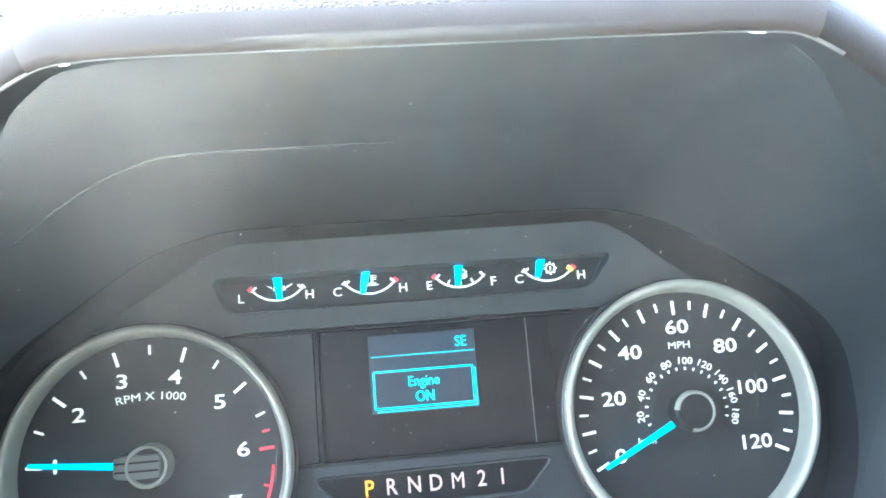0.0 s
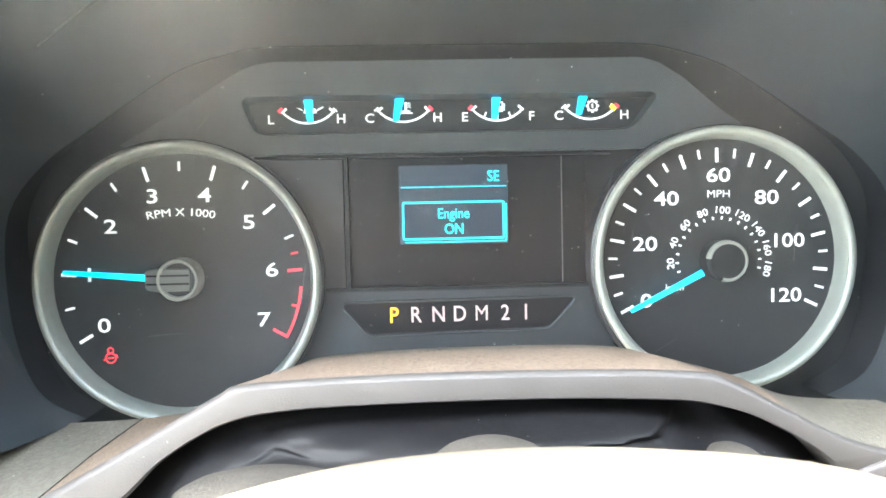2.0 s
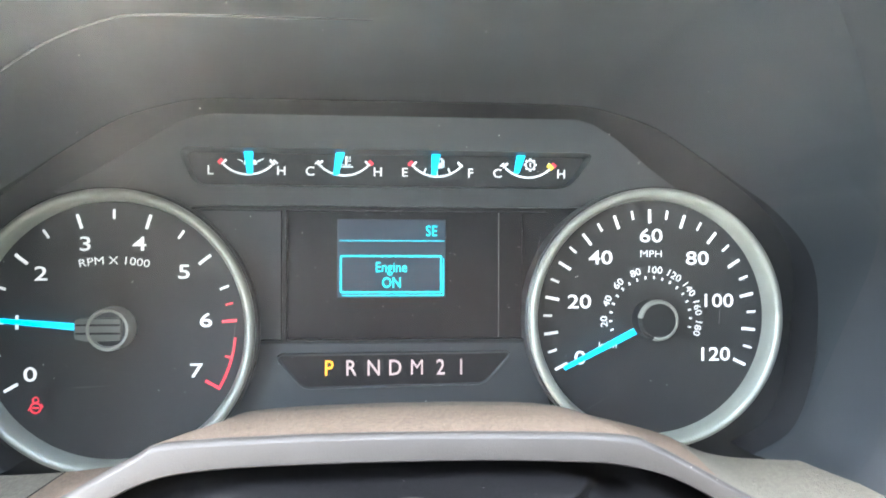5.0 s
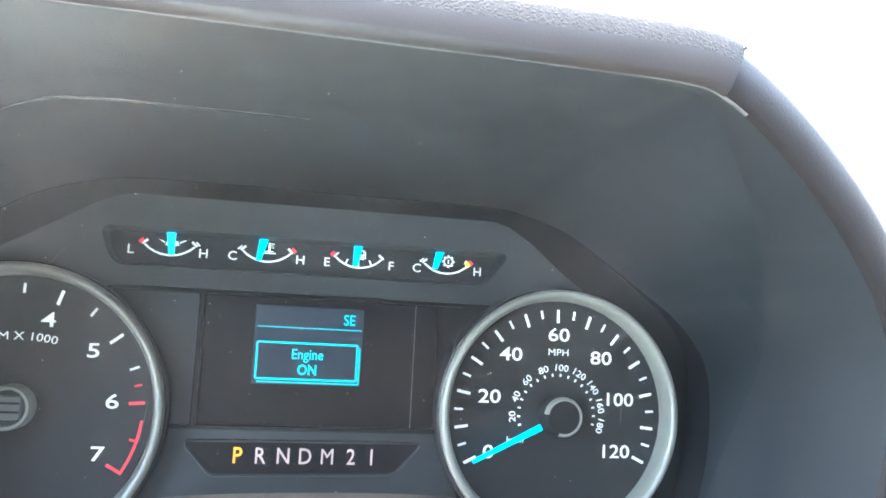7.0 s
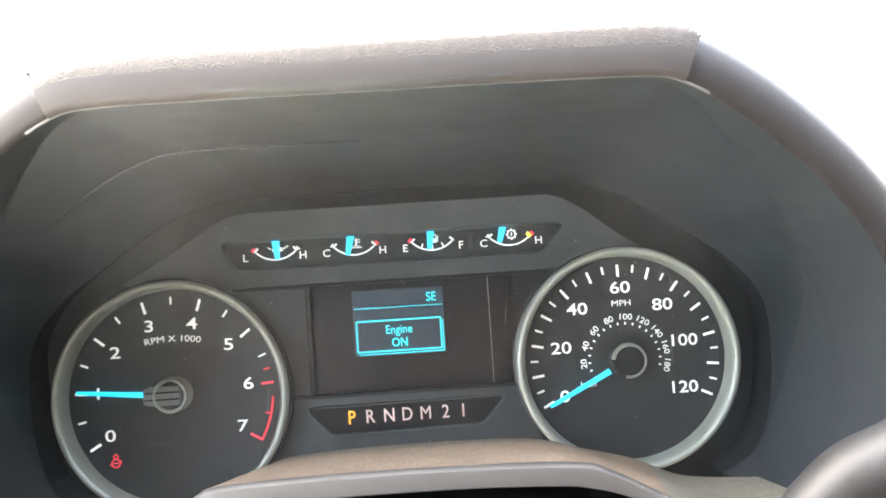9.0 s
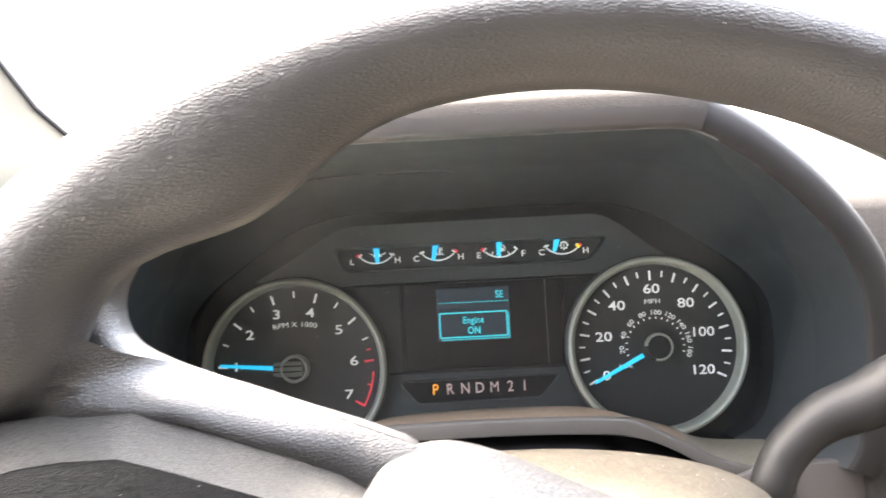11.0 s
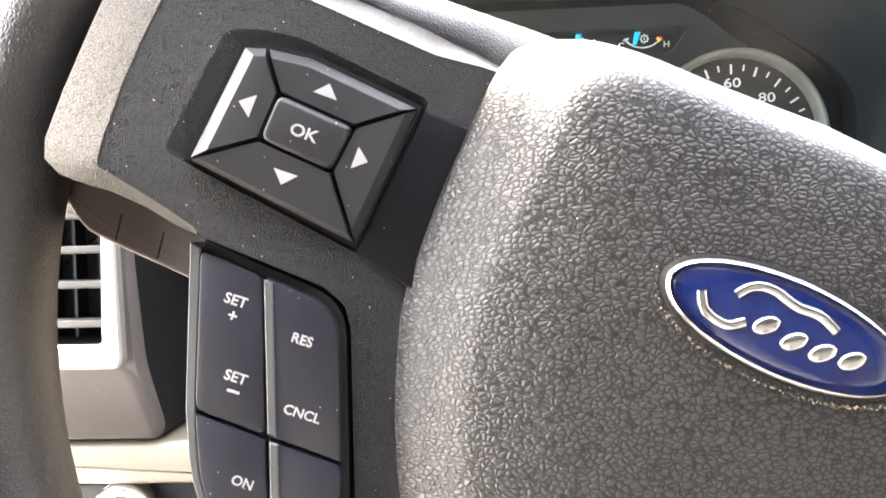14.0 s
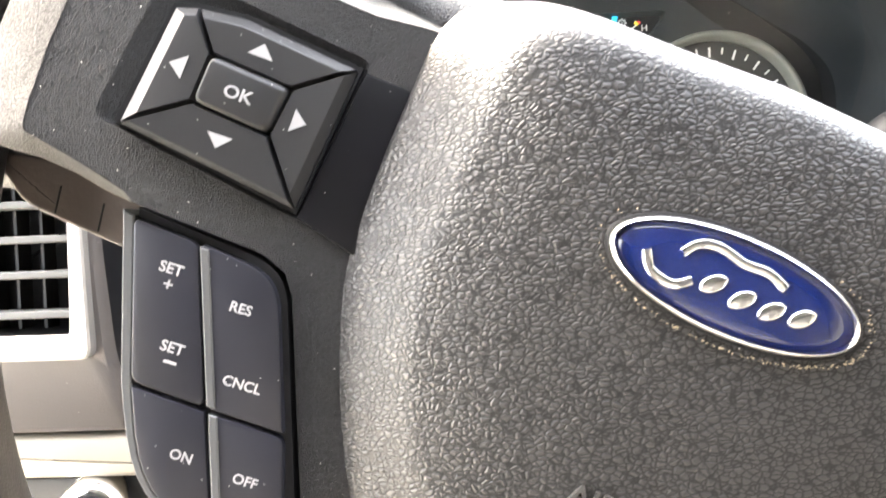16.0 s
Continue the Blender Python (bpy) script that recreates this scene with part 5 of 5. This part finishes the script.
for k in range(150):
    t = rnd.gauss(-1.2, 1.1)
    e = rnd.uniform(1.0, 1.05)
    u, v = 0.0292 * e * math.cos(t), 0.0126 * e * math.sin(t)
    w = rnd.uniform(0.00008, 0.00028)
    a = rnd.random() * 6.28
    ring = [on_badge(u + w * rnd.uniform(0.6, 1.8) * math.cos(a + q), v + w * math.sin(a + q), -0.3608) for q in (0, 1.6, 3.1, 4.7)]
    tip = bm.verts.new(on_badge(u, v, -0.3612))
    vs = [bm.verts.new(p) for p in ring]
    for i in range(4):
        bm.faces.new((vs[i], vs[(i + 1) % 4], tip))
part("dirt", bm, M_DIRT, badge, "tan dirt round the badge", smooth=0, kind="stuff")

# hub behind the cover, down to the column
part("hub_shaft", lathe(HUB[0], HUB[1], [(0.030, -0.300), (0.044, -0.312), (0.046, -0.330)], 40), M_GRAINED, sw)

# ======== left end of the dash: vent, trim band, light switch ========
VY = -0.165
vent = thing("air_vent", (-0.28, -0.13, -0.13), "silver framed dash air vent with pale horizontal slats", "air vent")
VO = rounded([(-0.345, -0.1310), (-0.2236, -0.1310), (-0.2262, -0.0300), (-0.345, -0.0300)], 0.006, 5)
VI = rounded([(-0.335, -0.1190), (-0.2340, -0.1190), (-0.2320, -0.0400), (-0.335, -0.0400)], 0.003, 5)
part("frame", loft([[(x, VY + 0.012, z) for x, z in VO], [(x, VY + 0.001, z) for x, z in VO], [(x, VY, z) for x, z in inset(VO, 0.0012)], [(x, VY + 0.0004, z) for x, z in inset(VI, -0.001)], [(x, VY + 0.0015, z) for x, z in VI], [(x, VY + 0.004, z) for x, z in VI]]), M_SILVER, vent, "satin silver frame", smooth=35)
part("duct", loft([[(x, VY + 0.0042, z) for x, z in VI], [(x, VY + 0.06, z) for x, z in inset(VI, 0.004)]], True, False, True), M_BLACK, vent, "dark air duct", smooth=35)
for z in (-0.0550, -0.0720, -0.0893, -0.1088):
    part("slat", slab([(-0.3345, z - 0.0022), (-0.2318, z - 0.0022), (-0.2318, z + 0.0016), (-0.3345, z + 0.0016)], VY + 0.004, VY + 0.018, 0.0012), M_SLAT, vent, "pale horizontal slat", smooth=40)
for k in range(7):
    x = -0.2420 - 0.0135 * k
    part("fin", box(x - 0.0008, x + 0.0008, VY + 0.018, VY + 0.029, -0.1170, -0.0405), M_LEVER, vent, smooth=0)

part("adjuster", lathe(-0.2800, -0.0550, [(0.0, VY - 0.006), (0.003, VY - 0.0055), (0.0042, VY - 0.003), (0.0042, VY + 0.004)], 24), M_CHROME, vent, "small chrome adjuster", smooth=60)

dash = thing("dashboard", (0, 0.05, -0.20), "grey brown moulded dashboard", "dashboard", kind="structure")
HOUSE = rounded([(-0.42, -0.1690), (-0.2125, -0.1690), (-0.2110, -0.1620), (-0.2175, -0.1300), (-0.2205, -0.0800), (-0.2225, -0.0200), (-0.42, -0.02)], 0.008, 4)
house_y = lambda x, z: VY + 0.006 + max(0, x + 0.222) * 0.8
bm = bmesh.new()
loops = [[bm.verts.new((x, house_y(x, z), z)) for x, z in inset(HOUSE, 0.003)], [bm.verts.new((x, VY + 0.006, z)) for x, z in inset(VO, 0.004)]]
bmesh.ops.triangle_fill(bm, use_beauty=True, edges=[bm.edges.new((l[i], l[(i + 1) % len(l)])) for l in loops for i in range(len(l))])
loft([[(x, house_y(x, z), z) for x, z in inset(HOUSE, 0.003)], [(x, house_y(x, z) + 0.001, z) for x, z in inset(HOUSE, 0.0012)], [(x, house_y(x, z) + 0.004, z) for x, z in HOUSE]], bm=bm)
part("vent_housing", bm, M_PANEL, dash, "grey vent housing", smooth=40)
# the grey housing's side, turned from the light: shade painted as black
part("housing_side", loft([[(x, house_y(x, z) + 0.004, z) for x, z in HOUSE], [(x, 0.02, z) for x, z in HOUSE]]), M_BLACK, dash, "side of the vent housing, blackened for its shade", smooth=40)
part("trim_band", slab(rounded([(-0.42, -0.1950), (-0.155, -0.1925), (-0.155, -0.1705), (-0.42, -0.1710)], 0.003), -0.150, -0.08, 0.004, 4), M_CHAMPAGNE, dash, "champagne painted trim band")
part("trim_riser", slab(rounded([(-0.196, -0.1720), (-0.150, -0.1720), (-0.146, -0.1180), (-0.160, -0.1180), (-0.172, -0.1480)], 0.006), -0.140, -0.09, 0.004, 3), M_CHAMPAGNE, dash, "champagne trim rising beside the vent")
part("lower_panel", slab([(-0.45, -0.40), (-0.13, -0.40), (-0.13, -0.1955), (-0.45, -0.1975)], -0.136, -0.06, 0.004), M_PANEL, dash, "grey lower panel")
# black wall put in for the shade in the recess beside the vent
part("inner_wall", slab([(-0.215, -0.30), (-0.125, -0.30), (-0.135, -0.10), (-0.19, -0.085), (-0.215, -0.085)], -0.062, -0.03, 0.003), M_BLACK, dash)
# dash top behind the hood, out to the windscreen
part("dash_top", loft([[(x, y, z) for x in (-0.75, -0.4, -0.2, 0, 0.2, 0.5, 1.2)] for y, z in ((0.03, 0.0), (0.035, 0.075), (0.05, 0.09), (0.2, 0.130), (0.45, 0.20), (0.62, 0.25))], False), M_DASH, dash, "grained dash top", smooth=60)
part("right_dash", slab([(0.34, -0.45), (1.2, -0.45), (1.2, 0.0), (0.34, 0.0)], -0.085, 0.1, 0.02), M_DASH, dash)

switch = thing("light_switch", (-0.239, -0.137, -0.235), "black light switch panel with a chrome edged knob", "switch")
part("panel", slab(rounded([(-0.300, -0.242), (-0.185, -0.240), (-0.190, -0.1945), (-0.295, -0.1958)], 0.006), -0.1405, -0.136, 0.001), M_LEVER, switch)
part("knob", lathe(-0.2340, -0.2142, [(0.0, -0.1548), (0.0125, -0.1548), (0.0136, -0.1544), (0.0140, -0.150), (0.0140, -0.140)], 48), M_PIANO, switch)
part("knob_ring", lathe(-0.2340, -0.2142, [(0.0218, -0.1400), (0.0216, -0.1470), (0.0207, -0.1515), (0.0190, -0.1545), (0.0165, -0.1560), (0.0146, -0.1562), (0.0140, -0.1552)], 48), M_CHROME, switch, "chrome ring")
for x in (-0.284, -0.276, -0.207, -0.200):
    part("mark", box(x - 0.0018, x + 0.0018, -0.1412, -0.1404, -0.2115, -0.2090), M_PRINT, switch, smooth=0)
for dx in (-0.006, 0.0, 0.006):
    part("mark", box(-0.2340 + dx - 0.0010, -0.2340 + dx + 0.0010, -0.1552, -0.1546, -0.2080, -0.2066), M_PRINT, switch, smooth=0)

# ======== the cab ========
cab = thing("cab", (0, -0.5, -0.94), "truck cab interior in grey cloth and plastic", "cab", kind="structure", place=UPRIGHT)
# windscreen pillar on the left with a black seal
apillar = thing("windscreen_pillar", (-0.45, 0.2, 0.1), "pale grey trim of the windscreen pillar", "pillar", kind="structure")
SEAL = [(-0.305, 0.060), (-0.325, 0.140), (-0.340, 0.170), (-0.3667, 0.194), (-0.404, 0.2282), (-0.4320, 0.2660), (-0.4650, 0.3100), (-0.50, 0.36), (-0.56, 0.47), (-0.62, 0.60)]
part("pillar", loft([[(x + dx, y, z) for dx, y in ((-0.002, 0.24), (0.0, 0.203), (-0.020, 0.190), (-0.045, 0.165), (-0.075, 0.110), (-0.100, 0.050), (-0.115, 0.000), (-0.150, 0.010), (-0.120, 0.240))] for x, z in SEAL]), M_PILLAR, apillar, "light grey pillar trim", smooth=60)
part("seal", tube([(-0.340, 0.20, 0.170), (-0.3667, 0.20, 0.194), (-0.404, 0.20, 0.2282), (-0.4320, 0.20, 0.2660), (-0.4650, 0.20, 0.3100), (-0.50, 0.20, 0.36), (-0.56, 0.20, 0.47), (-0.62, 0.20, 0.60)], 0.0022, 8), M_BLACK, apillar, "thin black seal")
part("roof", box(-0.80, 1.2, -1.6, -0.55, 0.60, 0.64), M_CAB, cab, "grey cloth headliner", smooth=0)
part("rear_wall", box(-0.80, 1.2, -1.62, -1.58, -0.9, 0.60), M_CAB, cab, smooth=0)
# unseen wall, carried up over the passenger window to keep light out
part("right_light_block", box(1.16, 1.2, -1.58, 0.62, -0.9, 0.45), M_CAB, cab, smooth=0)
part("right_rail", box(1.16, 1.2, -1.58, 0.10, 0.45, 0.60), M_CAB, cab, smooth=0)
part("floor", box(-0.80, 1.2, -1.58, 0.60, -0.94, -0.9), M_CARPET, cab, smooth=0)
part("firewall", box(-0.80, 1.2, 0.60, 0.64, -0.9, 0.03), M_CARPET, cab, smooth=0)
part("door_post", box(-0.82, -0.76, -1.6, -1.05, -0.9, 0.60), M_CAB, cab, smooth=0)
part("door_sill", box(-0.84, -0.74, -1.05, 0.60, -0.94, -0.86), M_HOOP, cab, smooth=0)
door = thing("driver_door", (-1.25, 0.47, -0.80), "grey plastic driver door standing wide open", "door", place=UPRIGHT)
part("door_panel", box(-1.85, -0.82, 0.44, 0.50, -0.80, -0.10, 0.01), M_HOOP, door)
part("window_frame", box(-1.85, -1.80, 0.45, 0.49, -0.10, 0.45), M_HOOP, door, smooth=0)
part("window_frame", box(-1.80, -1.00, 0.45, 0.49, 0.41, 0.45), M_HOOP, door, smooth=0)
seat = thing("driver_seat", (0, -1.0, -0.75), "grey cloth driver seat", "seat", place=UPRIGHT)
part("cushion", slab(rounded([(-0.27, -0.70), (0.27, -0.70), (0.27, -0.55), (-0.27, -0.55)], 0.05), -0.80, -1.40, 0.02), M_CAB, seat)
part("backrest", slab(rounded([(-0.27, -0.60), (0.27, -0.60), (0.24, 0.10), (-0.24, 0.10)], 0.06), -1.36, -1.50, 0.02), M_CAB, seat)

ground = new("ground", bpy.data.meshes.new("ground"))
bm = bmesh.new()
bmesh.ops.create_grid(bm, x_segments=4, y_segments=4, size=1500)
bm.to_mesh(ground.data)
bm.free()
ground.data.materials.append(M_GROUND)
tagged(ground, "pale concrete yard outside the truck", "ground", kind="structure")
